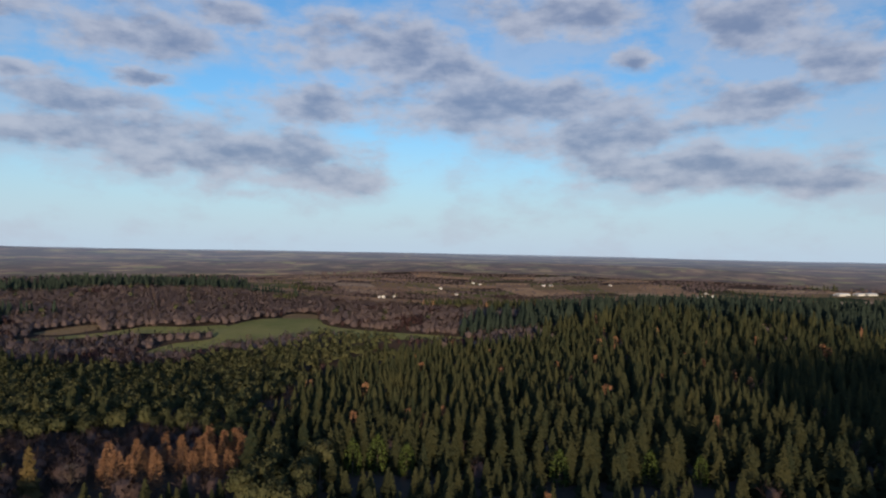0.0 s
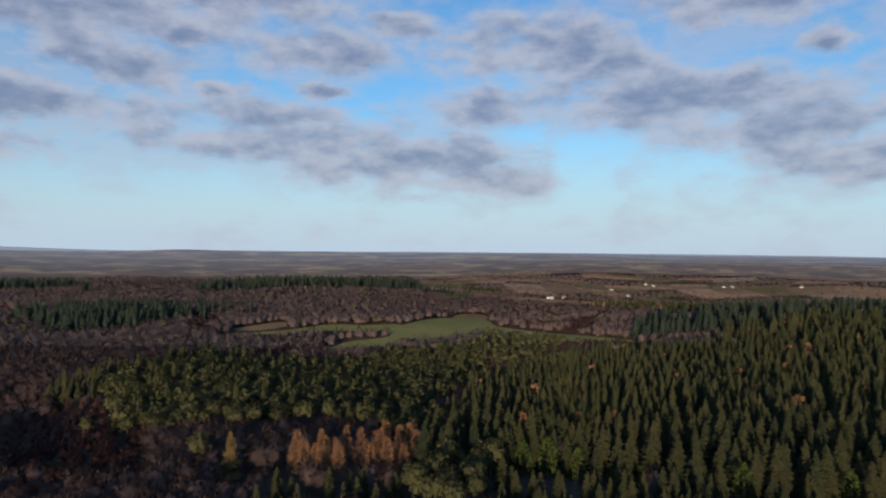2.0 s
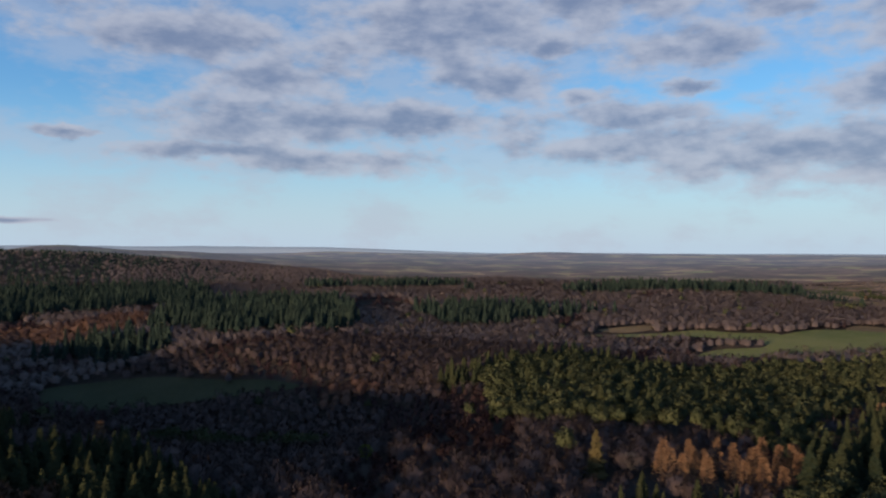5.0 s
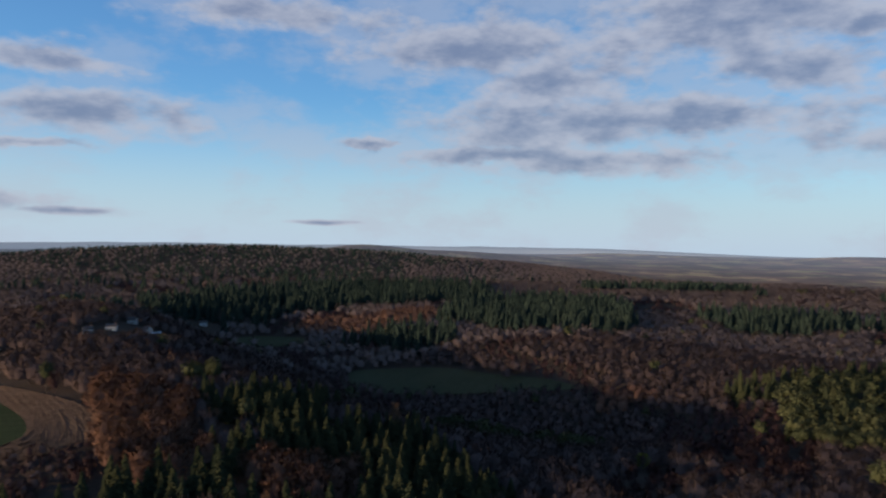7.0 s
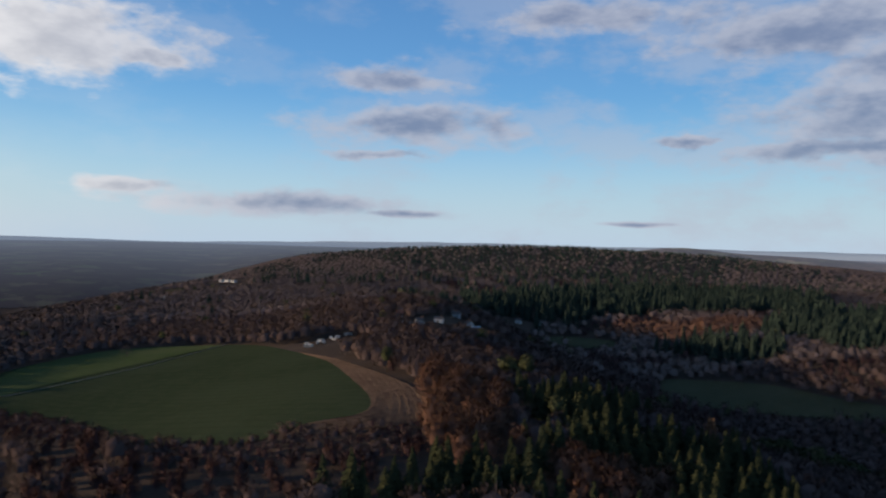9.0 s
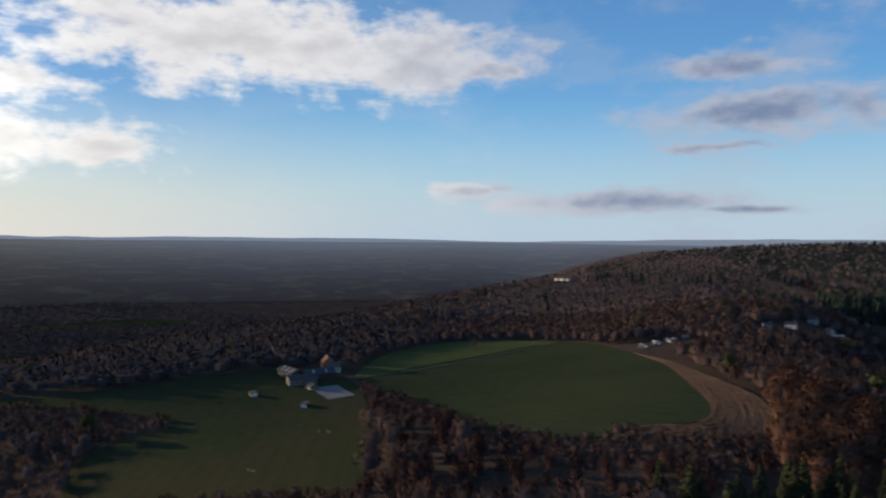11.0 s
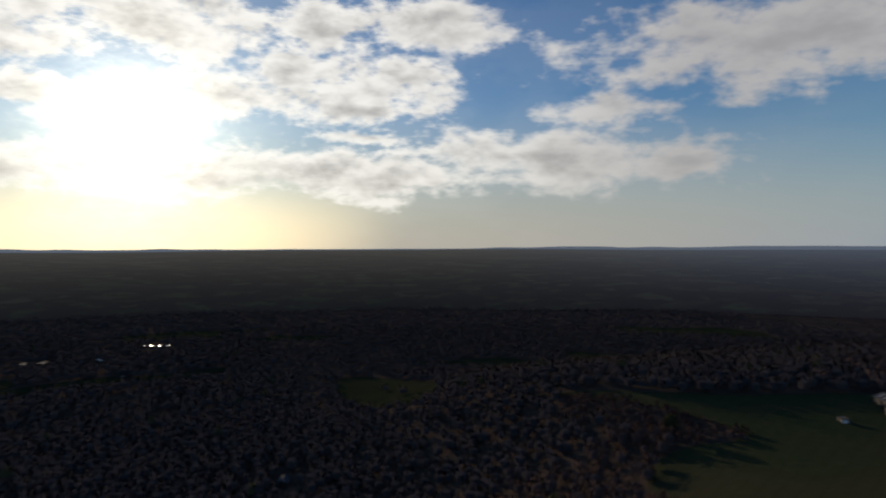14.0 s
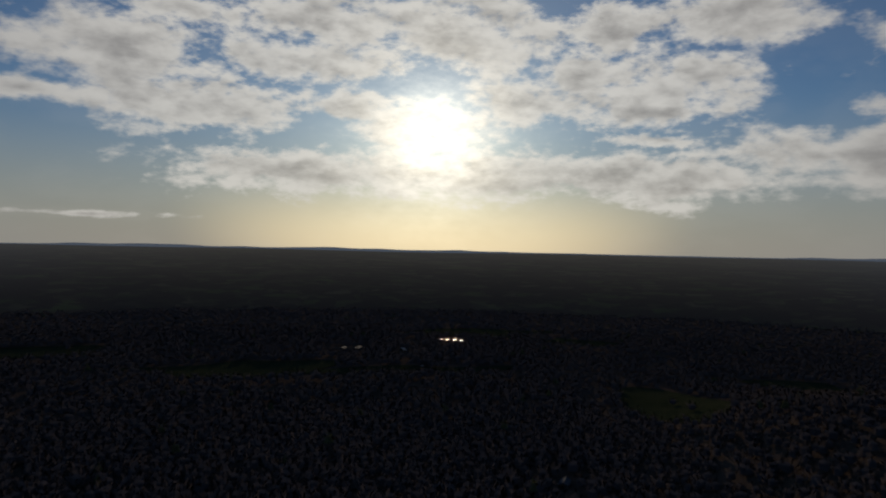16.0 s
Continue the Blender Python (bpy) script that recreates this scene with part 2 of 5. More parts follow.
FARM_GRASS = grass_mat("farm_pasture_grass", (0.040, 0.052, 0.024), (0.056, 0.052, 0.028), (0.062, 0.064, 0.034), 0.12, 62)
STRIP_GRASS = grass_mat("light_pasture_grass", (0.062, 0.082, 0.030), (0.078, 0.092, 0.038), (0.090, 0.098, 0.046), 0.1, 40)
MEADOW = grass_mat("grey_meadow_grass", (0.070, 0.068, 0.036), (0.084, 0.080, 0.044), (0.095, 0.088, 0.054), 0.0, 0)
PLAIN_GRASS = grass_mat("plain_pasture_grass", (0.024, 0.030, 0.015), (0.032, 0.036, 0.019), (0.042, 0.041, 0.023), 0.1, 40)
SAND = soil_mat("arena_sand", (0.19, 0.175, 0.17), (0.23, 0.215, 0.205), (0.155, 0.14, 0.135), 0.08, 0.2)


def far_mat():
    """Distant country: fields, hedges and woods drawn out flat, too far to tell apart, paler with the miles of air before them."""
    m, n, p = surface("distant_country", 1.0, 0.0)
    xyz = n.node("ShaderNodeSeparateXYZ", {0: plan(n)}).outputs
    round_it = n.math("ARCTAN2", n.math("MULTIPLY", xyz[1], -1.0), n.math("MULTIPLY", xyz[0], -1.0))
    out = n.math("SQRT", n.math("ADD", n.math("MULTIPLY", xyz[0], xyz[0]), n.math("MULTIPLY", xyz[1], xyz[1])))
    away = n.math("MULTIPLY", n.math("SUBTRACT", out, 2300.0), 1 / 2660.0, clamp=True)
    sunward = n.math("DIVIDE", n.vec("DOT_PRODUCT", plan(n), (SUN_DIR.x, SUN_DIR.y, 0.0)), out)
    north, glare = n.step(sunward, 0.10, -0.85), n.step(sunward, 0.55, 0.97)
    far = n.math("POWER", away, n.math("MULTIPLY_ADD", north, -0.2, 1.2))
    where = n.node("ShaderNodeCombineXYZ", {0: n.math("MULTIPLY", round_it, 95.0), 1: n.math("MULTIPLY", out, 0.034)}).outputs[0]
    bent = n.vec("ADD", where, n.vec("MULTIPLY", n.noise(where, 0.5, 3.0, 0.5, "2D", 1), (3.4, 3.4, 0.0)))
    cells = n.node("ShaderNodeTexVoronoi", {"Vector": bent, "Scale": 0.45})
    pick = n.node("ShaderNodeSeparateColor", {0: cells.outputs["Color"]}).outputs
    field = n.mix(pick[1], (0.050, 0.062, 0.028), (0.072, 0.062, 0.042))
    wood = n.mix(n.noise(where, 3.0, 5.0, 0.7, "2D"), (0.026, 0.021, 0.020), (0.040, 0.032, 0.029))
    wide_view = n.node("ShaderNodeCombineXYZ", {0: n.math("MULTIPLY", round_it, 16.0), 1: n.math("MULTIPLY", out, 0.004)}).outputs[0]
    spread = n.noise(wide_view, 1.0, 5.0, 0.6, "2D")
    open_land = n.step(n.math("ADD", pick[0], n.math("MULTIPLY", spread, 1.1)), 1.00, 1.70)
    land_tone = n.mix(open_land, wood, field)
    # Front light on the northern side is put into the base colour.
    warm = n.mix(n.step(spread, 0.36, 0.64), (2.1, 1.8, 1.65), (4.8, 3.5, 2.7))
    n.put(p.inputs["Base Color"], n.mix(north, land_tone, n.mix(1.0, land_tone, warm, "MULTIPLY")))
    # Haze as emission: stronger with distance, less blue towards the sun.
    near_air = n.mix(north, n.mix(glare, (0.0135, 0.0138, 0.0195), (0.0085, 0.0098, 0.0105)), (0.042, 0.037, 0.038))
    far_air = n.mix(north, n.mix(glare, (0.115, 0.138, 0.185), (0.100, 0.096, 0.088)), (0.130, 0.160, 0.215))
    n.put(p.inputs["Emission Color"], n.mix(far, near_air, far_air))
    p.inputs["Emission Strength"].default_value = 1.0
    return m


FAR = far_mat()
# Haze over the far hills is put into their blue-grey colour and emission.
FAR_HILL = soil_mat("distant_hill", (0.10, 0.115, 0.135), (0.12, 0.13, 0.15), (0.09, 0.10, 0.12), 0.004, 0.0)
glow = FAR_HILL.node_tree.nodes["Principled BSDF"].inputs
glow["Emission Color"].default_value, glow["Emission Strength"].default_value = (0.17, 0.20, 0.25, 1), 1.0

# ---- land ----
def seg_dist(x, y, ax, ay, bx, by):
    """Distance from points to a line segment on the plan."""
    dx, dy = bx - ax, by - ay
    k = np.clip(((x - ax) * dx + (y - ay) * dy) / (dx * dx + dy * dy), 0, 1)
    return np.hypot(x - ax - k * dx, y - ay - k * dy)


def smooth(a, b, v):
    k = np.clip((v - a) / (b - a), 0, 1)
    return k * k * (3 - 2 * k)


def bump(x, y, cx, cy, along, across, turn):
    """A rounded hill: 1 at its top, with two half-lengths and a turn in degrees."""
    c, s = math.cos(radians(turn)), math.sin(radians(turn))
    u, v = (x - cx) * c + (y - cy) * s, -(x - cx) * s + (y - cy) * c
    return np.exp(-(u / along) ** 2 - (v / across) ** 2)


def terrain(x, y):
    """Height of the land, in metres, at plan places x and y."""
    x, y = np.asarray(x, float), np.asarray(y, float)
    r = np.hypot(x, y)
    z = 33 * np.exp(-(seg_dist(x, y, -900, -20, -380, 0) / 160) ** 2)         # ridge under the farm fields
    z -= 60 * np.exp(-(seg_dist(x, y, -1000, 215, -500, 310) / 150) ** 2)          # shaded valley
    east = smooth(-340, -120, x)
    z -= 105 * (smooth(-420, -1150, y + 0.02 * x) * (1 - east) + smooth(-130, -560, y) * east)           # scarp down to the southern plain
    z += 80 * bump(x, y, -2350, 120, 560, 900, 0) * smooth(-1250, -330, y)   # long wooded hill in the west
    z += 46 * bump(x, y, -2300, 1000, 600, 900, 20)
    z += 26 * bump(x, y, 480, 1080, 420, 190, -12)                                # wooded knoll in the north
    z -= 36 * bump(x, y, -270, 790, 420, 290, 0)                                # dip with pastures
    z += 126 * bump(x, y, 400, -70, 240, 140, 0)                                 # unseen steep hill in the east, added to shade the northern spruces
    z += 10 * bump(x, y, -700, 1500, 600, 300, 30)
    z += (62 * smooth(1500, 3300, y) - 22 * bump(x, y, 300, 1500, 900, 350, 0)) * smooth(-900, 0, x)
    z += 3.0 * np.sin(x / 171 + 1.3) * np.cos(y / 203) + 1.5 * np.sin(x / 67 + y / 83)
    return z


def part(name, bm, material, parent=None, label=""):
    """Links a bmesh, or a ready mesh, as one object."""
    if isinstance(bm, bpy.types.Mesh):
        me = bm
    else:
        me = bpy.data.meshes.new(name)
        bm.to_mesh(me)
        bm.free()
    if material and not me.materials:
        me.materials.append(material)
    ob = new(name, me)
    ob.parent = parent
    return tagged(ob, label)


def mesh_of(name, verts, faces, material=None, tone=None, soft=False):
    """A mesh from arrays: faces all with the same number of corners."""
    verts, faces = np.asarray(verts, np.float32), np.asarray(faces, np.int32)
    me = bpy.data.meshes.new(name)
    k = faces.shape[1]
    me.vertices.add(len(verts))
    me.vertices.foreach_set("co", verts.ravel())
    me.loops.add(faces.size)
    me.loops.foreach_set("vertex_index", faces.ravel())
    me.polygons.add(len(faces))
    me.polygons.foreach_set("loop_start", np.arange(0, faces.size, k, dtype=np.int32))
    me.polygons.foreach_set("use_smooth", np.full(len(faces), soft))
    if tone is not None:
        me.attributes.new("tone", "FLOAT", "POINT").data.foreach_set("value", np.asarray(tone, np.float32))
    if material:
        me.materials.append(material)
    me.update(calc_edges=True)
    return me


def grid_faces(rows, cols, closed):
    i, j = np.meshgrid(np.arange(rows - 1), np.arange(cols if closed else cols - 1), indexing="ij")
    a, b = i * cols + j, i * cols + (j + 1) % cols
    return np.stack([a, b, b + cols, a + cols], -1).reshape(-1, 4)


def polar_sheet(radii, n, height):
    a = np.linspace(0, 2 * np.pi, n, endpoint=False)
    r, a = np.meshgrid(radii, a, indexing="ij")
    x, y = r * np.cos(a), r * np.sin(a)
    return np.stack([x, y, height(x, y)], -1).reshape(-1, 3), grid_faces(len(radii), n, True)


radii = np.concatenate([[0.0], np.geomspace(20, 200, 12), np.linspace(215, 1300, 110), np.geomspace(1315, 4980, 60)])


def start(x, y):
    """How far out the distant country begins: nearer in the north and south than behind the western hill."""
    a = np.degrees(np.arctan2(-x, y))
    return 2300 + 620 * smooth(46, 60, a) * smooth(118, 106, a)


def rim(x, y):
    """The height of the land where the distant country begins."""
    k = (start(x, y) + 30) / np.maximum(np.hypot(x, y), 1)
    return terrain(x * k, y * k)


def land(x, y):
    r = np.hypot(x, y)
    s = start(x, y) + 30
    return np.where(r < s, terrain(x, y), rim(x, y) - 25 * smooth(s, s + 350, r))


v, f = polar_sheet(radii, 320, land)
tagged(part("ground", mesh_of("ground", v, f, FLOOR, soft=True), None), "dark brown woodland floor with leaf litter", "ground", kind="structure")


def swell(r, a, heading, out, wide, deep):
    """A far hill: 1 at its top, by its heading in degrees and its distance."""
    return np.exp(-((np.degrees(a) - heading) / wide) ** 2 - ((r - out) / deep) ** 2)


def far_height(x, y):
    r, a = np.hypot(x, y), np.arctan2(-x, y)
    top = EYE[2] - 4950 * math.tan(radians(0.52)) + 3 * np.sin(a * 7.0 + 1.0) + 2 * np.sin(a * 17.0)
    roll = 5 * np.sin(x / 310 + 0.8) * np.cos(y / 270) + 3 * np.sin(x / 140 + y / 190)
    s = start(x, y)
    k = np.clip((r - s) / (4960 - s), 0, 1) ** 0.85
    z = (rim(x, y) + 2) * (1 - k) + top * k + roll * k * smooth(4950, 4300, r)
    z += 34 * swell(r, a, 34, 4150, 7, 260) + 22 * swell(r, a, 20, 4300, 8, 240) + 14 * swell(r, a, 7, 4000, 6, 220)
    z += 26 * swell(r, a, 50, 4250, 6, 220) + 60 * swell(r, a, 71, 3350, 5.5, 260) + 34 * swell(r, a, 62, 3500, 6, 260)
    z += 19 * swell(r, a, -12, 2850, 15, 210) + 12 * swell(r, a, 12, 3100, 8, 200) + 12 * swell(r, a, -30, 3500, 9, 260)
    return z


def far_sheet(rows=90, cols=540):
    k, a = np.meshgrid(np.linspace(0, 1, rows), np.linspace(0, 2 * np.pi, cols, endpoint=False), indexing="ij")
    s = start(-np.sin(a), np.cos(a))
    r = s + (4960 - s) * k
    x, y = -np.sin(a) * r, np.cos(a) * r
    return np.stack([x, y, far_height(x, y)], -1).reshape(-1, 3), grid_faces(rows, cols, True)


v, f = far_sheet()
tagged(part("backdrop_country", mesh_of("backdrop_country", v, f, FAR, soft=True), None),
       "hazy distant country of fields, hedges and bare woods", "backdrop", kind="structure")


def hill_line():
    a = np.linspace(0, 2 * np.pi, 1440, endpoint=False)
    up = np.zeros_like(a)
    for k in range(1, 40):
        up += np.sin(a * k * 3 + k * k * 1.7) / k ** 0.9
    west = smooth(0.62, 0.95, a) * smooth(1.98, 1.60, a)
    south = smooth(1.9, 2.1, a) * smooth(4.2, 3.9, a)
    deg = -0.47 + 0.04 * np.tanh(up) + west * (0.50 + 0.03 * np.tanh(up)) + south * (0.13 + 0.05 * np.tanh(up * 1.3))
    rows = []
    for r, k in ((4940, 0.0), (4955, 0.6), (4970, 1.0), (4985, 0.7)):
        z = EYE[2] + r * np.tan(np.radians(-0.9 + (deg + 0.9) * k))
        rows.append(np.stack([-np.sin(a) * r, np.cos(a) * r, z], -1))
    return np.concatenate(rows), grid_faces(4, len(a), True)


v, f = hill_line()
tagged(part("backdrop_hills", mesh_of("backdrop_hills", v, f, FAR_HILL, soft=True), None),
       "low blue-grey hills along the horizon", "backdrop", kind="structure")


def rounded(points, per=8):
    """A closed smooth outline through plan points."""
    p = np.array(points, float)
    out = []
    for i in range(len(p)):
        a, b, c, d = p[i - 1], p[i], p[(i + 1) % len(p)], p[(i + 2) % len(p)]
        for t in np.linspace(0, 1, per, endpoint=False):
            out.append(0.5 * (2 * b + (c - a) * t + (2 * a - 5 * b + 4 * c - d) * t * t + (3 * b - a - 3 * c + d) * t ** 3))
    return np.array(out)


def inside(x, y, poly):
    hit = np.zeros(np.shape(x), bool)
    for (ax, ay), (bx, by) in zip(poly, np.roll(poly, -1, 0)):
        if ay != by:
            hit ^= ((ay > y) != (by > y)) & (x < (bx - ax) * (y - ay) / (by - ay) + ax)
    return hit


FIELDS = []


def field(name, label, material, points, lift=0.35, view_gap=0.05, per=8):
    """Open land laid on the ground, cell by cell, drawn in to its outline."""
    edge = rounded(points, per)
    FIELDS.append((edge, view_gap))
    lo, hi = edge.min(0), edge.max(0)
    cell = max(2.0, (hi - lo).max() / 48)
    nx, ny = (np.ceil((hi - lo) / cell).astype(int) + 1)
    gx, gy = np.meshgrid(lo[0] + cell * np.arange(nx), lo[1] + cell * np.arange(ny), indexing="ij")
    f = grid_faces(nx, ny, False)
    keep = inside(gx, gy, edge).ravel()
    f = f[keep[f].any(1)]
    # Vertices outside are drawn in to the outline.
    xy = np.stack([gx.ravel(), gy.ravel()], 1)
    used = np.unique(f)
    for i in used[~keep[used]]:
        k = np.argmin(((edge - xy[i]) ** 2).sum(1))
        best, far = edge[k], 1e18
        for m in (k - 1, k):
            p, q = edge[m], edge[(m + 1) % len(edge)]
            t = np.clip(((xy[i] - p) @ (q - p)) / max(1e-9, (q - p) @ (q - p)), 0, 1)
            c = p + t * (q - p)
            if ((c - xy[i]) ** 2).sum() < far:
                best, far = c, ((c - xy[i]) ** 2).sum()
        xy[i] = best
    r = np.hypot(xy[:, 0], xy[:, 1])
    v = np.concatenate([xy, (np.where(r < start(xy[:, 0], xy[:, 1]), terrain(xy[:, 0], xy[:, 1]), far_height(xy[:, 0], xy[:, 1]) + 2) + lift + r * 0.0006)[:, None]], 1)
    new_id = np.full(len(v), -1)
    new_id[used] = np.arange(len(used))
    return tagged(part(name, mesh_of(name, v[used], new_id[f], material, soft=True), None), label, "field", kind="structure")


def clearing(x, y, half, view_gap=0.04):
    """Ground kept free of trees, round a building and along the camera's sight line to it."""
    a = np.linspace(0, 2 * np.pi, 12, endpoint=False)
    FIELDS.append((np.stack([x + half * np.cos(a), y + half * np.sin(a)], -1), view_gap))


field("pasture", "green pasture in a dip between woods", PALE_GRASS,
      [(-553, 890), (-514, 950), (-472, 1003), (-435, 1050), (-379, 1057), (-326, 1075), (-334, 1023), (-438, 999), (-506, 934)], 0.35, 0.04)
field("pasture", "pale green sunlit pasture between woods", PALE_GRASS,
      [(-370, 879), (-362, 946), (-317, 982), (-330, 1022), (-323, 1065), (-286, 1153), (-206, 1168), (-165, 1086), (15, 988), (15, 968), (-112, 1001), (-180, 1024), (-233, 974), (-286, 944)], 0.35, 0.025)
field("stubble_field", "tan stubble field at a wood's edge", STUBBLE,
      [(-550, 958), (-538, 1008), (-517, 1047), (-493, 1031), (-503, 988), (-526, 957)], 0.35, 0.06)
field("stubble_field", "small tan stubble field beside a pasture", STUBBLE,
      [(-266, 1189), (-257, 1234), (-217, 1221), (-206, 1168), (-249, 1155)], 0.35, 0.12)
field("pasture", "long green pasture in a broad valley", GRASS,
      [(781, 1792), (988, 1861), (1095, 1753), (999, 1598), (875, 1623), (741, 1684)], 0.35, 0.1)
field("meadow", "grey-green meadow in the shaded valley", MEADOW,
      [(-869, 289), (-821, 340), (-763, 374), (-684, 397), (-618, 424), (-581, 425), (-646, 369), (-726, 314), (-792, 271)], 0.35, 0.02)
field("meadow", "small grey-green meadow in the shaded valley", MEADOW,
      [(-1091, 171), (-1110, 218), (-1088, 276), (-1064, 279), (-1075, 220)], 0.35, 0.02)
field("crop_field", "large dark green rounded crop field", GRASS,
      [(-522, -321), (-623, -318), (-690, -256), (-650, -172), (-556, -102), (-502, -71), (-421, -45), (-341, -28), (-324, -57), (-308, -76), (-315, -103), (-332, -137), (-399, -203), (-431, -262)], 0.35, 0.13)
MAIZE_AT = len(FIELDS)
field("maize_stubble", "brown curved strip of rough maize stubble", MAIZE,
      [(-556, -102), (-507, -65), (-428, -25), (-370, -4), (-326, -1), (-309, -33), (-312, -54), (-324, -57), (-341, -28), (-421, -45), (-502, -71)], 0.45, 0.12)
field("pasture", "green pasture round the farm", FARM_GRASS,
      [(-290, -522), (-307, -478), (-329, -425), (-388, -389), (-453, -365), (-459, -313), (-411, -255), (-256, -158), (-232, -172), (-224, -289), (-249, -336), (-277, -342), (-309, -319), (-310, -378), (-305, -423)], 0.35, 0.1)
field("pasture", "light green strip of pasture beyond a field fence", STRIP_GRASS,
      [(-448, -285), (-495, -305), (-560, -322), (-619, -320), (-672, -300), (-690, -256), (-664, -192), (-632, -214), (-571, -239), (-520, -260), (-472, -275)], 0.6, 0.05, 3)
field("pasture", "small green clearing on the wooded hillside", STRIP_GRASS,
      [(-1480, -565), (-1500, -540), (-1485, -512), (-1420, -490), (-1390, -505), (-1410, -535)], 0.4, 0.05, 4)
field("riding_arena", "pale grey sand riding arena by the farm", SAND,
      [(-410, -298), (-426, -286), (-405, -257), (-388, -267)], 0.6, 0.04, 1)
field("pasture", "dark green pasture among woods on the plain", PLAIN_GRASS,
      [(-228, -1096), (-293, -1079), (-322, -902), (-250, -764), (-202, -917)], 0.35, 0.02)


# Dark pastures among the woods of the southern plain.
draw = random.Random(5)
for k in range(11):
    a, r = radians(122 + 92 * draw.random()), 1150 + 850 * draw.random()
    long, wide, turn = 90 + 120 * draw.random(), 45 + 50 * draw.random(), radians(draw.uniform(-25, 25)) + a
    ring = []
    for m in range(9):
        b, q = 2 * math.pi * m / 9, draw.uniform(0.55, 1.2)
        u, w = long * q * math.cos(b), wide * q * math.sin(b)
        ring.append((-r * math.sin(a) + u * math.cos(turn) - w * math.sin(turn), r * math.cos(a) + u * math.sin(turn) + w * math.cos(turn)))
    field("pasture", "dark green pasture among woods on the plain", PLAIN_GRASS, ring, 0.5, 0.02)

# ---- open country of small fields ----
CELL_X, CELL_Y = 105.0, 62.0


def bend(x, y):
    return 60 * np.sin(x / 260 + y / 320) + 35 * np.sin(y / 95), 48 * np.cos(x / 210 - y / 300) + 26 * np.sin(x / 110)


def open_country(x, y):
    """Where hedged fields take the place of woods: the broad valley in the north and the plain in the south."""
    wave = 110 * np.sin(x / 210 + y / 370)
    north = (y > 1430 + wave) & (x > -0.30 * y + 0.5 * wave) & (np.hypot(x, y) < 2380 + 0.8 * wave)
    return north | (y < -1000 + 0.6 * wave)


def cell_of(x, y):
    bx, by = bend(x, y)
    return (x + bx) / CELL_X, (y + by) / CELL_Y


def chance(i, j, k=0.0):
    v = np.sin(i * 127.1 + j * 311.7 + k * 74.7) * 43758.5453
    return v - np.floor(v)


def patchwork():
    vs, fs, ts, k = [], [], [], 0
    i, j = np.meshgrid(np.arange(-30, 30), np.arange(-50, 50), indexing="ij")
    for ci, cj in zip(i.ravel(), j.ravel()):
        u, w = np.meshgrid(ci + np.linspace(0.0, 1.0, 5), cj + np.linspace(0.0, 1.0, 5), indexing="ij")
        x, y = u * CELL_X, w * CELL_Y
        for _ in range(8):
            bx, by = bend(x, y)
            x, y = u * CELL_X - bx, w * CELL_Y - by
        mx, my = x.mean(), y.mean()
        if not open_country(mx, my) or math.hypot(mx, my) > start(mx, my) - 20 or wooded(ci, cj, my):
            continue
        vs.append(np.stack([x, y, terrain(x, y) + 1.6], -1).reshape(-1, 3))
        fs.append(grid_faces(5, 5, False) + k)
        ts.append(np.full(25, chance(ci, cj, 2.0) if my > 0 else 0.40 + 0.02 * chance(ci, cj, 2.0)))
        k += 25
    return np.concatenate(vs), np.concatenate(fs), np.concatenate(ts)


def wooded(i, j, y):
    return np.where(y > 0, chance(i, j) < 0.3, True)


def plots_mat():
    m, n, p = surface("small_fields", 1.0, 0.0)
    tone = n.node("ShaderNodeAttribute")
    tone.attribute_name = "tone"
    ramp = n.node("ShaderNodeValToRGB", {0: tone.outputs["Fac"]})
    ramp.color_ramp.elements[1].color = (0.36, 0.26, 0.18, 1)
    for at, c in ((0.0, (0.292, 0.175, 0.108)), (0.15, (0.112, 0.118, 0.043)), (0.25, (0.258, 0.160, 0.098)), (0.4, (0.146, 0.144, 0.056)), (0.43, (0.172, 0.137, 0.063)), (0.55, (0.310, 0.190, 0.115)), (0.8, (0.396, 0.251, 0.143))):
        spot = ramp.color_ramp.elements.new(at) if at else ramp.color_ramp.elements[0]
        spot.color = (*c, 1)
    where = plan(n)
    c = n.mix(n.step(n.noise(where, 0.05, 5.0, 0.65), 0.35, 0.7, 0.0, 0.4), ramp.outputs[0], (0.10, 0.075, 0.060))
    n.put(p.inputs["Base Color"], c)
    n.put(p.inputs["Normal"], n.node("ShaderNodeBump", {"Height": n.noise(where, 1.1, 5.0, 0.7), "Strength": 1.0, "Distance": 1.0}).outputs[0])
    return m


v, f, t = patchwork()
tagged(part("small_fields", mesh_of("small_fields", v, f, plots_mat(), t, True), None), "patchwork of small brown and green fields", "fields", kind="stuff")


# ---- trees ----
rng = np.random.default_rng(7)


def soup(tris):
    """Loose triangles as vertices and faces."""
    t = np.asarray(tris, float).reshape(-1, 3)
    return t, np.arange(len(t)).reshape(-1, 3)


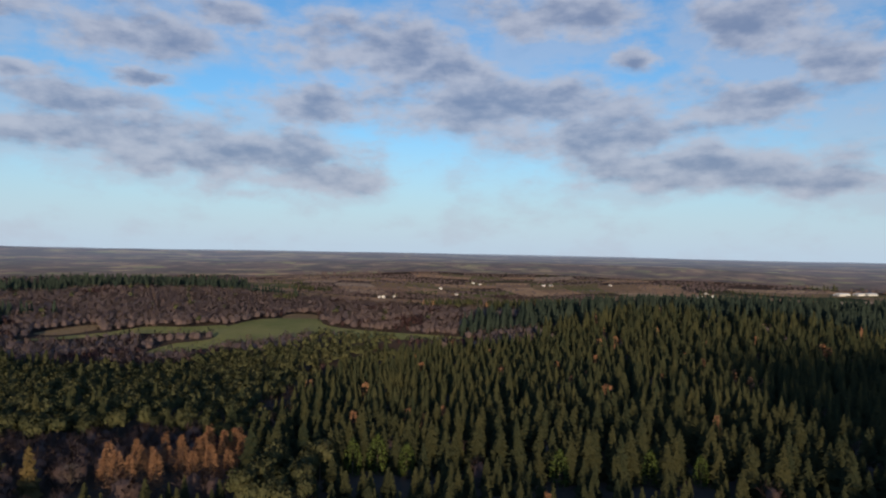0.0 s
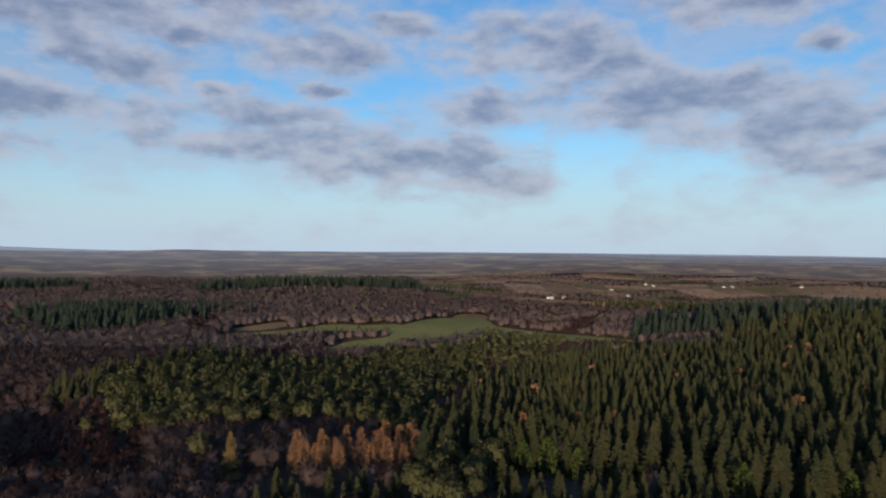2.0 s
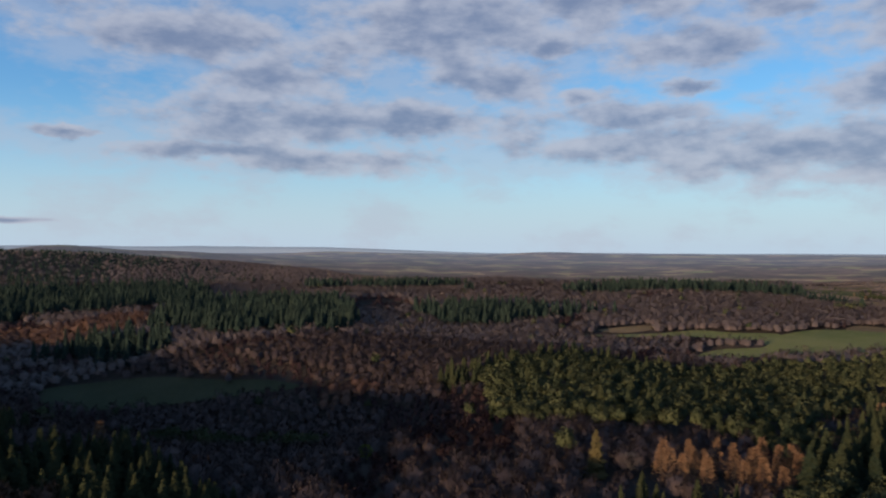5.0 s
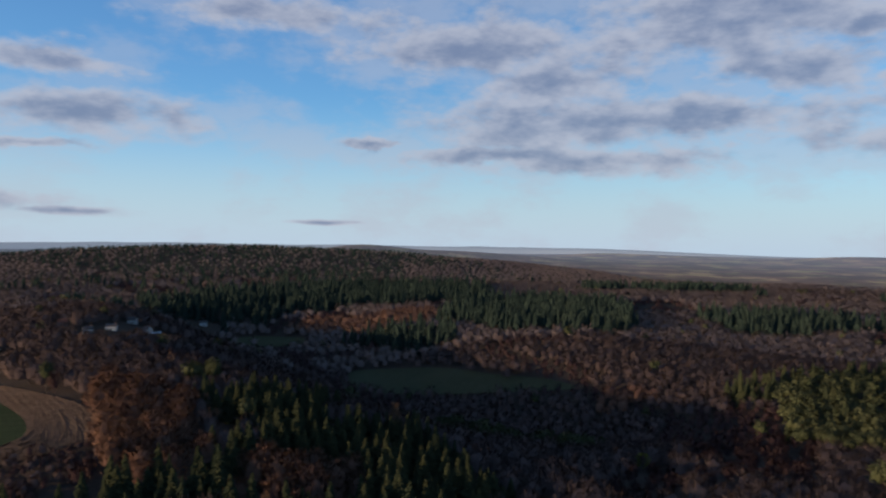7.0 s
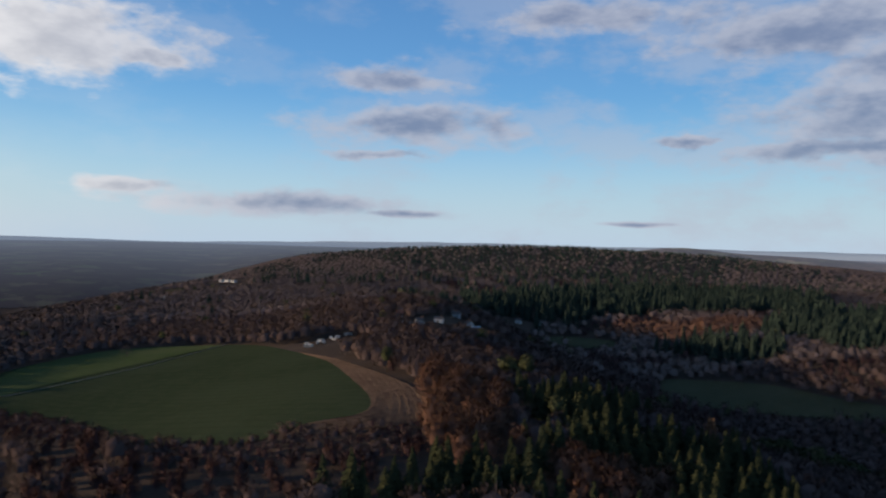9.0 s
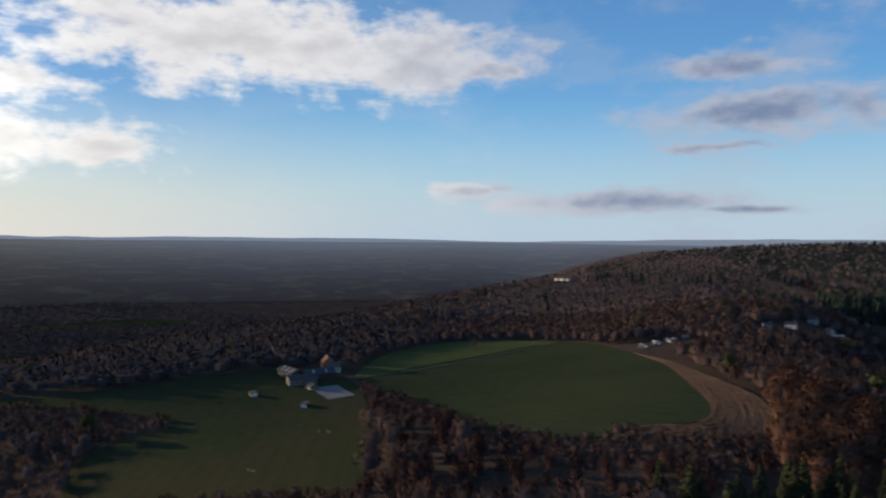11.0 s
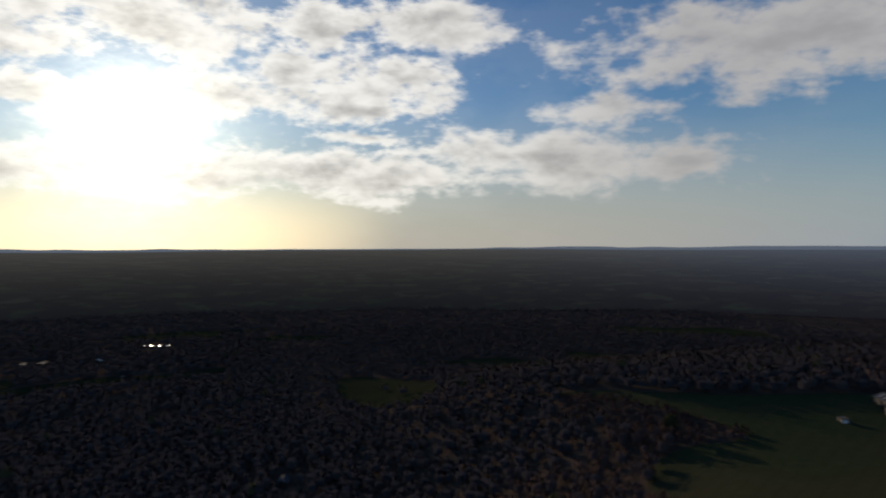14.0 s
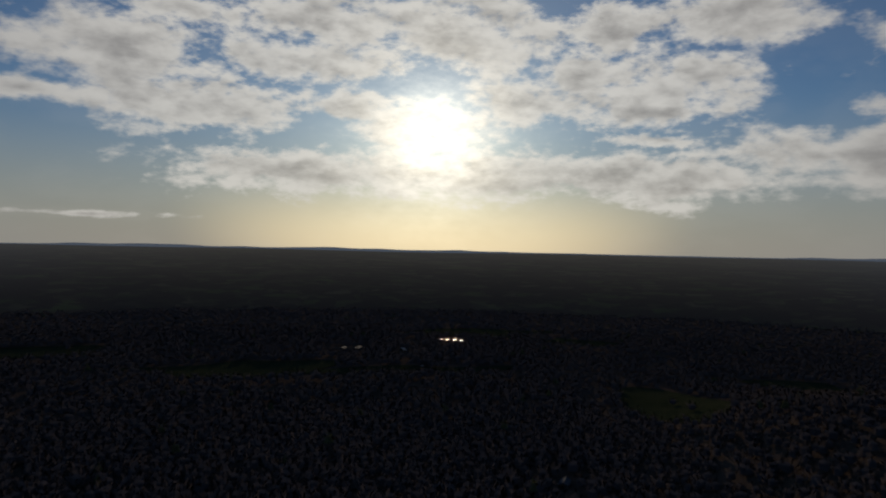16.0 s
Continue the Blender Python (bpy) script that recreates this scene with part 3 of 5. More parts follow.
def tube(points, widths, sides=5):
    """A tapered limb along a line of points."""
    p = np.array(points, float)
    rings = []
    for i, (c, w) in enumerate(zip(p, widths)):
        d = p[min(i + 1, len(p) - 1)] - p[max(i - 1, 0)]
        d /= np.linalg.norm(d)
        u = np.cross(d, (0.31, 0.95, 0.05))
        u /= np.linalg.norm(u)
        w2 = np.cross(d, u)
        a = np.linspace(0, 2 * np.pi, sides, endpoint=False)[:, None]
        rings.append(c + w * (np.cos(a) * u + np.sin(a) * w2))
    v, q = np.concatenate(rings), grid_faces(len(p), sides, True)
    return v, np.concatenate([q[:, [0, 1, 2]], q[:, [0, 2, 3]]])


def joined(pieces):
    vs, fs, k = [], [], 0
    for v, f in pieces:
        vs.append(v)
        fs.append(f + k)
        k += len(v)
    return np.concatenate(vs), np.concatenate(fs)


def spruce_crown(levels, arms, wide=0.21, low=0.06, droop=0.42, core=6):
    """Whorls of drooping boughs round a dark inner cone, height 1; each bough is a bent kite."""
    tris = []
    for i in range(levels):
        h = low + (0.97 - low) * ((i + 0.5) / levels) ** 0.92
        reach = wide * (1.03 - h) ** 0.8 * rng.uniform(0.8, 1.15)
        for k in range(arms):
            a = 2 * np.pi * (k + 0.5 * (i % 2) + rng.uniform(-0.35, 0.35)) / arms
            out, side = np.array([np.cos(a), np.sin(a), 0]), np.array([-np.sin(a), np.cos(a), 0])
            L = reach * rng.uniform(0.6, 1.25)
            z = h + rng.uniform(-0.5, 0.5) / levels * 0.9
            root = np.array([0, 0, z + 0.03])
            mid = out * L * 0.62 + np.array([0, 0, z - L * droop * 0.35])
            tip = out * L + np.array([0, 0, z - L * droop * rng.uniform(0.5, 1.2)])
            w = L * rng.uniform(0.30, 0.46)
            sag = np.array([0, 0, -w * 0.75])
            tris += [[root, mid + side * w + sag, tip], [root, tip, mid - side * w + sag]]
    a = np.linspace(0, 2 * np.pi, core, endpoint=False)
    ring = np.stack([0.5 * wide * np.cos(a), 0.5 * wide * np.sin(a), np.full(core, low + 0.04)], -1)
    tris += [[ring[k], ring[(k + 1) % core], (0, 0, 0.96)] for k in range(core)]
    tris += [[(0.010, 0, 0.90), (-0.006, 0.009, 0.90), (0, 0, 1.03)], [(-0.010, 0, 0.90), (0.006, -0.009, 0.90), (0, 0, 1.03)]]
    return soup(tris)


def tufts(centres, sizes, count, flat=0.7, long=1.0):
    """Clumps of small leaf sprays about given centres, shaded as round clumps."""
    tris, ways = [], []
    heart = np.mean(centres, 0) * (1, 1, 0.9)
    for c, s in zip(centres, sizes):
        for _ in range(count):
            d = rng.normal(size=3)
            d /= np.linalg.norm(d)
            p = c + d * s * rng.uniform(0.45, 1.0) * (1, 1, flat)
            e = rng.normal(size=3)
            e -= d * (e @ d) * 0.6
            e /= np.linalg.norm(e)
            g = np.cross(d, e)
            q = s * rng.uniform(0.35, 0.6)
            tris.append([p + e * q * long, p - e * q * 0.6 + g * q * 0.6, p - e * q * 0.5 - g * q * 0.6])
            out = (p - heart) / (np.linalg.norm(p - heart) + 1e-6)
            ways.append(0.8 * d + 0.6 * out + rng.normal(size=3) * 0.25)
    return outward(tris, ways)


def outward(tris, ways):
    """Loose triangles turned to face outward, with the given shading directions."""
    t = np.asarray(tris, float)
    w = np.stack([np.broadcast_to(d, (3, 3)) for d in ways]).astype(float)
    w /= np.linalg.norm(w, axis=2, keepdims=True)
    back = np.einsum("ij,ij->i", np.cross(t[:, 1] - t[:, 0], t[:, 2] - t[:, 0]), w.sum(1)) < 0
    t[back], w[back] = t[back][:, [0, 2, 1]], w[back][:, [0, 2, 1]]
    v, f = soup(t)
    return v, f, w.reshape(-1, 3)


def crown_mesh(name, crown, material, tone=None):
    """A mesh from a crown's arrays, with its shading directions if it has any."""
    me = mesh_of(name, crown[0], crown[1], material, tone, len(crown) > 2)
    if len(crown) > 2:
        me.attributes.new("custom_normal", "FLOAT_VECTOR", "POINT").data.foreach_set("vector", np.asarray(crown[2], np.float32).ravel())
    return me


def dome_crown(lobes, fuzz, base, wide, size, rings=2, sides=6, spike=0.5, heart=0.84):
    """A rounded bare crown, height 1: a few swelling lobes, each a dark heart under a fuzz of twig sprays."""
    tris, ways = [], []
    mid = (base + 1) / 2
    hearts = [((0, 0, mid), wide * 0.82, (1 - base) * 0.5)]
    for k in range(lobes - 1):
        a, r = 2 * np.pi * (k + rng.uniform(-0.3, 0.3)) / max(1, lobes - 1), wide * rng.uniform(0.35, 0.62)
        s = rng.uniform(0.42, 0.6)
        hearts.append(((r * math.cos(a), r * math.sin(a), base + (1 - base) * rng.uniform(0.38, 0.68)), wide * s, (1 - base) * s * 0.62))
    area = np.array([w * h for _, w, h in hearts])
    for (c, w, h), n in zip(hearts, (fuzz * area / area.sum()).astype(int)):
        c = np.array(c)
        turn = rng.uniform(0, 6.28)
        levels = np.linspace(-0.55, 0.62, rings) if rings > 1 else [-0.25]
        ring = []
        for e in levels:
            a = turn + np.linspace(0, 2 * np.pi, sides, endpoint=False)
            k = heart * math.sqrt(1 - e * e) * rng.uniform(0.85, 1.1, sides)
            ring.append(np.stack([c[0] + w * k * np.cos(a), c[1] + w * k * np.sin(a), np.full(sides, c[2] + heart * h * e)], -1))
        top = c + (0, 0, h * heart)
        faces = []
        for i in range(sides):
            m = (i + 1) % sides
            for lo, hi in zip(ring[:-1], ring[1:]):
                faces += [[lo[i], lo[m], hi[m]], [lo[i], hi[m], hi[i]]]
            faces.append([ring[-1][i], ring[-1][m], top])
        for f in faces:
            tris.append(f)
            ways.append((np.array(f) - c) / (w, w, h) + (0, 0, 0.1))
        for _ in range(n):
            d = rng.normal(size=3) + (0, 0, 0.35)
            d /= np.linalg.norm(d)
            if d[2] < -0.5:
                d[2] *= -1
            p = c + d * (w, w, h) * rng.uniform(0.84, 1.04)
            e = rng.normal(size=3)
            e -= d * (e @ d)
            e /= np.linalg.norm(e)
            g = np.cross(d, e)
            q = size * rng.uniform(0.6, 1.3)
            tip = d * q * spike * rng.uniform(0.2, 1.4) + (0, 0, q * 0.35)
            tris.append([p + g * q * 0.5, p - g * q * 0.5 - e * q * 0.3, p + e * q * 0.9 + tip])
            ways.append(d / (w, w, h) * w + rng.normal(size=3) * 0.26)
    return outward(tris, ways)


def crown_points(n, base, top, wide, power=0.5):
    """Places spread over a rounded crown, height 1."""
    out = []
    while len(out) < n:
        h = rng.uniform(0, 1)
        r = wide * (math.sin(math.pi * (0.12 + 0.86 * h)) ** power) * math.sqrt(rng.uniform(0.2, 1))
        a = rng.uniform(0, 2 * np.pi)
        out.append((r * math.cos(a), r * math.sin(a), base + (top - base) * h))
    return np.array(out)


def twig_crown(n, base, wide, thin, cone=False, power=0.6):
    """A bare crown: fans of fine twigs that rise outward from the limbs."""
    tris = []
    for _ in range(n):
        h = rng.uniform(0, 1) ** 0.8
        span = wide * ((1.02 - h) ** 0.8 if cone else math.sin(math.pi * (0.13 + 0.84 * h)) ** power)
        a = rng.uniform(0, 2 * np.pi)
        r = span * math.sqrt(rng.uniform(0.08, 1))
        p = np.array([r * math.cos(a), r * math.sin(a), base + (1 - base) * h])
        d = np.array([math.cos(a), math.sin(a), 0]) * (0.9 if cone else r / wide + 0.15) + np.array([0, 0, 0.15 if cone else 0.75]) + rng.normal(size=3) * 0.35
        d /= np.linalg.norm(d)
        s = np.cross(d, rng.normal(size=3))
        s /= np.linalg.norm(s)
        L = rng.uniform(0.05, 0.11) * (1.25 if n < 100 else 0.85)
        tris.append([p - d * L * 0.5, p + d * L + s * L * thin, p + d * L * 0.8 - s * L * thin])
    return soup(tris)


def trunk_only(height, width, lean=0.01):
    return tube([(0, 0, -0.04), (lean, 0, height * 0.5), (0, lean, height)], [width, width * 0.75, width * 0.25])


def trunk_and_limbs(fork, width, limbs, reach, top):
    pieces = [tube([(0, 0, -0.04), (0.006, 0, fork), (0, 0.01, top)], [width, width * 0.8, width * 0.15])]
    for k in range(limbs):
        a, h = 2 * np.pi * (k + rng.uniform(-0.3, 0.3)) / limbs, fork + (top - fork) * rng.uniform(0, 0.5)
        end = np.array([reach * math.cos(a), reach * math.sin(a), h + rng.uniform(0.15, 0.32)])
        mid = np.array([0, 0, h]) * 0.5 + end * 0.5 + (0, 0, 0.04)
        pieces.append(tube([(0, 0, h), mid, end], [width * 0.5, width * 0.32, width * 0.08], 4))
    return joined(pieces)


def star_cone(tiers, sides, wide=0.26, low=0.05):
    """A conifer seen from afar: tiers of drooping boughs, each a ragged star-shaped skirt."""
    tris = []
    for i in range(tiers):
        u = i / tiers
        z0, z1 = low + (0.96 - low) * u, min(1.03, low + (0.96 - low) * (i + 1.9) / tiers)
        rad = wide * (1.04 - u) ** 0.85 * rng.uniform(0.86, 1.12)
        a = np.linspace(0, 2 * np.pi, sides, endpoint=False) + rng.uniform(0, 2) + rng.uniform(-0.2, 0.2, sides)
        rr = rad * np.where(np.arange(sides) % 2, 0.62, 1.0) * rng.uniform(0.75, 1.25, sides)
        z = z0 - 0.35 * rr * np.where(np.arange(sides) % 2, -0.3, 1.0) + rng.uniform(-0.02, 0.02, sides)
        ring = np.stack([rr * np.cos(a), rr * np.sin(a), z], -1)
        tip = np.array([rng.uniform(-0.01, 0.01), rng.uniform(-0.01, 0.01), z1])
        tris += [[ring[k], ring[(k + 1) % sides], tip] for k in range(sides)]
    return soup(tris)


def bare_crown(twigs, base, wide, long, thin, lobes=5, heart=0.55, rise=0.8, sides=5):
    """A leafless crown, height 1: sprays of fine twigs that rise and spread from several heads, each about a dense middle."""
    tris, ways = [], []
    mid = np.array([0, 0, base + (1 - base) * 0.5])
    heads = [(mid, np.array([wide, wide, (1 - base) * 0.5]))]
    for k in range(lobes - 1):
        a, r = 2 * np.pi * (k + rng.uniform(-0.35, 0.35)) / max(1, lobes - 1), wide * rng.uniform(0.4, 0.66)
        s = rng.uniform(0.40, 0.60)
        heads.append((np.array([r * math.cos(a), r * math.sin(a), base + (1 - base) * rng.uniform(0.42, 0.70)]), np.array([wide * s, wide * s, (1 - base) * s * 0.6])))
    for c, half in heads[:1] if heart else ():
        turn = np.linspace(0, 2 * np.pi, sides, endpoint=False) + rng.uniform(0, 2)
        ring = [c + half * heart * np.stack([k * np.cos(turn) * rng.uniform(0.85, 1.1, sides), k * np.sin(turn) * rng.uniform(0.85, 1.1, sides),
                                             e + rng.uniform(-0.1, 0.1, sides)], -1) for k, e in ((0.85, -0.75), (0.86, 0.42))]
        for k in range(sides):
            m = (k + 1) % sides
            for f in ([ring[0][k], ring[0][m], ring[1][m]], [ring[0][k], ring[1][m], ring[1][k]], [ring[1][k], ring[1][m], c + half * (0, 0, heart)]):
                tris.append(f)
                ways.append((np.array(f) - c) / half * 0.7 + (0, 0, 0.9))
    big = np.array([h[1][0] ** 2 for h in heads])
    for (c, half), n in zip(heads, np.maximum(2, twigs * big / big.sum()).astype(int)):
        for _ in range(n):
            d = rng.normal(size=3) + (0, 0, 0.4)
            d /= np.linalg.norm(d)
            p = c + d * half * rng.uniform(max(0.35, heart - 0.1), 0.95)
            way = d * (1, 1, 0.7) + (0, 0, rise) + rng.normal(size=3) * 0.2
            way /= np.linalg.norm(way)
            side = np.cross(way, rng.normal(size=3))
            side /= np.linalg.norm(side)
            q = long * rng.uniform(0.6, 1.3)
            tris.append([p - way * q * 0.4, p + way * q * 0.6 + side * q * thin, p + way * q * 0.45 - side * q * thin])
            ways.append(d * 0.8 + (0, 0, 0.8) + rng.normal(size=3) * 0.16)
    return outward(tris, ways)


# Kind: label, height range, crown material, trunk material, trunk, and crowns from near to far.
KINDS = {
    "spruce": ("dark green conical spruce in a dense plantation", (18, 28), SPRUCE, BARK, lambda: trunk_only(0.9, 0.012),
               [lambda: spruce_crown(21, 11, 0.27), lambda: star_cone(9, 10), lambda: star_cone(5, 8, 0.25), lambda: star_cone(3, 6, 0.27)]),
    "pine": ("olive green pine with a rounded crown", (14, 21), PINE, BARK, lambda: trunk_and_limbs(0.5, 0.014, 5, 0.16, 0.9),
             [lambda: dome_crown(10, 340, 0.34, 0.29, 0.05, 2, 5, 0.8, 0.66), lambda: dome_crown(6, 60, 0.34, 0.29, 0.085, 1, 5, 0.8, 0.72), lambda: dome_crown(2, 10, 0.3, 0.32, 0.15, 1, 5), lambda: dome_crown(1, 5, 0.2, 0.4, 0.2, 1, 5)]),
    "larch": ("bare orange-brown larch with a narrow crown", (17, 22), LARCH, BARK, lambda: trunk_only(0.95, 0.008),
              [lambda: twig_crown(620, 0.10, 0.22, 0.10, True), lambda: twig_crown(80, 0.15, 0.18, 0.35, True), lambda: star_cone(4, 6), lambda: star_cone(3, 5)]),
    "birch": ("bare purple-brown birch with fine twigs", (9, 14), BIRCH, BARK, lambda: trunk_and_limbs(0.35, 0.010, 5, 0.14, 0.85),
              [lambda: bare_crown(340, 0.10, 0.27, 0.17, 0.06, 4, 0.5, 1.3), lambda: bare_crown(60, 0.08, 0.28, 0.24, 0.08, 2, 0.6, 1.3), lambda: bare_crown(16, 0.05, 0.36, 0.36, 0.11, 1, 0.65, 1.2, 4), lambda: bare_crown(8, 0.0, 0.44, 0.45, 0.16, 1, 0.75, 1.0, 4)]),
    "copper": ("orange-brown beech that holds its dead leaves", (11, 17), COPPER, BARK, lambda: trunk_and_limbs(0.3, 0.014, 6, 0.2, 0.8),
               [lambda: bare_crown(820, -0.02, 0.44, 0.14, 0.065, 6, 0.56, 1.3, 7), lambda: bare_crown(130, -0.02, 0.46, 0.20, 0.085, 3, 0.72, 1.2), lambda: bare_crown(24, 0.0, 0.5, 0.34, 0.10, 1, 0.7, 1.1), lambda: bare_crown(10, 0.0, 0.55, 0.45, 0.16, 1, 0.75)]),
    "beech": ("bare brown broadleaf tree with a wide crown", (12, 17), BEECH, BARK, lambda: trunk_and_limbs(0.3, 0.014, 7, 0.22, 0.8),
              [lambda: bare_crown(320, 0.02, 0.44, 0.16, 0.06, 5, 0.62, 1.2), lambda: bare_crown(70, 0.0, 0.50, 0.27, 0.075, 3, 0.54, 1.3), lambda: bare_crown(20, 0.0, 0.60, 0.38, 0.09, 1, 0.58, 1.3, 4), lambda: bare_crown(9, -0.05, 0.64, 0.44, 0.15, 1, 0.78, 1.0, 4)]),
    # The fir kind is taller spruce, coloured for haze.
    "fir": ("dark conifer in a tall plantation, tinted blue-green for haze", (22, 31), HAZED_NEEDLES, BARK, lambda: trunk_only(0.9, 0.012),
            [lambda: spruce_crown(21, 11, 0.27), lambda: star_cone(9, 10), lambda: star_cone(6, 8, 0.25), lambda: star_cone(3, 6, 0.27)]),
}

STANDS = []


def stand(kind, points):
    STANDS.append((kind, rounded(points, 4)))


stand("fir", [(-1790, 20), (-1730, 190), (-1640, 370), (-1640, 650), (-1560, 800), (-1700, 980), (-2250, 1050), (-2600, 800), (-2600, 0), (-2300, -250), (-2080, -330), (-1960, -150)])
stand("beech", [(-1640, 640), (-1400, 760), (-1180, 900), (-1000, 1020), (-1100, 1500), (-1700, 1700), (-2200, 1400), (-1900, 880)])
stand("beech", [(-642, 491), (-566, 445), (-500, 506), (-486, 574), (-552, 695), (-653, 771), (-681, 785), (-760, 792), (-823, 772), (-808, 694)])
stand("heath", [(-937, 780), (-906, 837), (-891, 894), (-981, 984), (-1066, 970), (-1079, 899)])
stand("fir", [(-831, 840), (-696, 784), (-659, 803), (-640, 889), (-612, 1009), (-590, 1140), (-564, 1090), (-639, 1053), (-733, 1017), (-826, 975), (-882, 898)])
stand("fir", [(-791, 1260), (-723, 1383), (-614, 1504), (-439, 1560), (-304, 1480), (-330, 1600), (-532, 1690), (-700, 1760), (-829, 1649), (-845, 1369)])
stand("fir", [(-1347, 1014), (-1243, 1082), (-1153, 1165), (-1100, 1300), (-1200, 1330), (-1320, 1200), (-1440, 1110)])
stand("beech", [(-549, 1041), (-485, 1024), (-420, 1030), (-356, 1054), (-313, 1112), (-273, 1202), (-216, 1224), (-223, 1300), (-376, 1450), (-536, 1420), (-650, 1260)])
stand("fir", [(-1156, 151), (-1141, 192), (-1138, 229), (-1164, 297), (-1156, 358), (-1135, 528), (-1248, 690), (-1400, 760), (-1500, 567), (-1490, 442), (-1440, 314), (-1400, 150)])
stand("fir", [(-978, 459), (-906, 478), (-846, 485), (-773, 514), (-722, 599), (-780, 680), (-993, 837), (-1141, 830), (-1200, 720), (-1243, 665), (-1057, 510)])
stand("copper", [(-1113, 275), (-1066, 295), (-1011, 357), (-967, 450), (-1070, 501), (-1079, 408), (-1117, 346), (-1135, 289)])
stand("fir", [(-972, 302), (-889, 353), (-832, 403), (-859, 438), (-900, 435), (-963, 381)])
# Knoll spruces, given the darker fir colour in place of shade.
stand("fir", [(-10, 935), (90, 1080), (210, 1200), (420, 1290), (700, 1280), (900, 1150), (860, 800), (620, 700), (430, 900), (230, 1010)])
stand("spruce", [(-59, 269), (-95, 429), (-108, 619), (-87, 781), (-15, 894), (85, 893), (259, 1059), (407, 988), (506, 808), (179, 285)])
stand("pine", [(-410, 660), (-323, 766), (-303, 794), (-218, 912), (-140, 973), (-15, 922), (-87, 781), (-128, 578), (-99, 391), (-106, 374), (-151, 398), (-267, 431)])
stand("pine", [(-80, 266), (-95, 335), (-59, 341), (-38, 271)])
stand("larch", [(-148, 317), (-156, 347), (-140, 360), (-120, 391), (-104, 353), (-94, 311), (-137, 299)])
stand("heath", [(-176, 739), (-118, 821), (-16, 952), (-1, 928), (-85, 817), (-124, 711)])
stand("birch", [(-399, 364), (-454, 426), (-417, 449), (-378, 461), (-266, 364), (-212, 290), (-239, 265)])
stand("pine", [(-435, 547), (-433, 695), (-324, 645), (-206, 410), (-232, 369), (-262, 353), (-336, 423)])
stand("spruce", [(-244, -24), (-269, -14), (-284, 15), (-289, 48), (-339, 70), (-349, 39), (-370, 41), (-405, 117), (-341, 111), (-351, 152), (-282, 142), (-229, 132)])
# The dark birch colour stands in for shade on these trees.
stand("birch", [(-209, -168), (-240, -152), (-264, -134), (-279, -91), (-282, -49), (-291, -13), (-294, -1), (-268, -1)])
stand("birch", [(-384, -236), (-390, -219), (-333, -170), (-292, -121), (-276, -119), (-279, -153), (-306, -188)])
stand("copper", [(-521, 399), (-532, 420), (-521, 448), (-500, 454), (-482, 433), (-496, 404)])
stand("copper", [(-316, -10), (-386, -8), (-426, 3), (-384, 34), (-355, 39), (-306, 51), (-282, 40), (-284, 1)])
stand("copper", [(-251, 42), (-276, 48), (-290, 65), (-280, 82), (-260, 87), (-244, 80), (-240, 58)])


def kind_at(x, y):
    """Which tree grows where: the stands, else mixed woods in broad drifts."""
    drift = np.sin(x / 233 + 0.7) * np.cos(y / 191 - 0.4) + 0.6 * np.sin((x + y) / 97) + 0.35 * np.sin((x - 2 * y) / 61)
    pick = np.where(drift > 0.95, 0, np.where(drift < -1.15, 1, np.where(np.abs(drift + 0.1) < 0.15, 3, 4)))
    pick = np.where((y < -150) | ((x < -450) & (pick < 2)), np.where((pick == 0) & (y > -700) & (x < -900) & (drift > 1.2), 7, 4), pick)
    for k, (kind, edge) in enumerate(STANDS):
        wob = 7 * np.sin(x / 23 + k) + 6 * np.cos(y / 19 - k)
        pick = np.where(inside(x + wob, y - wob, edge), ["spruce", "pine", "larch", "birch", "beech", "heath", "copper", "fir"].index(kind), pick)
    stray = rng.uniform(size=np.shape(x))
    far_west = (x < -1480) & (y < 1100)
    pick = np.where(far_west & (pick == 7) & (stray < 0.38), 4, np.where(far_west & (pick == 4) & (stray > 0.84) & (y > -450), 7, pick))
    return np.where((pick == 0) & (stray < np.where(x < -520, 0.22, 0.015)), 4, np.where((pick == 0) & (stray < 0.028), 2, np.where((pick == 1) & (stray < 0.08), 0, np.where((pick > 2) & (pick < 5) & (stray < 0.008), 1, pick))))


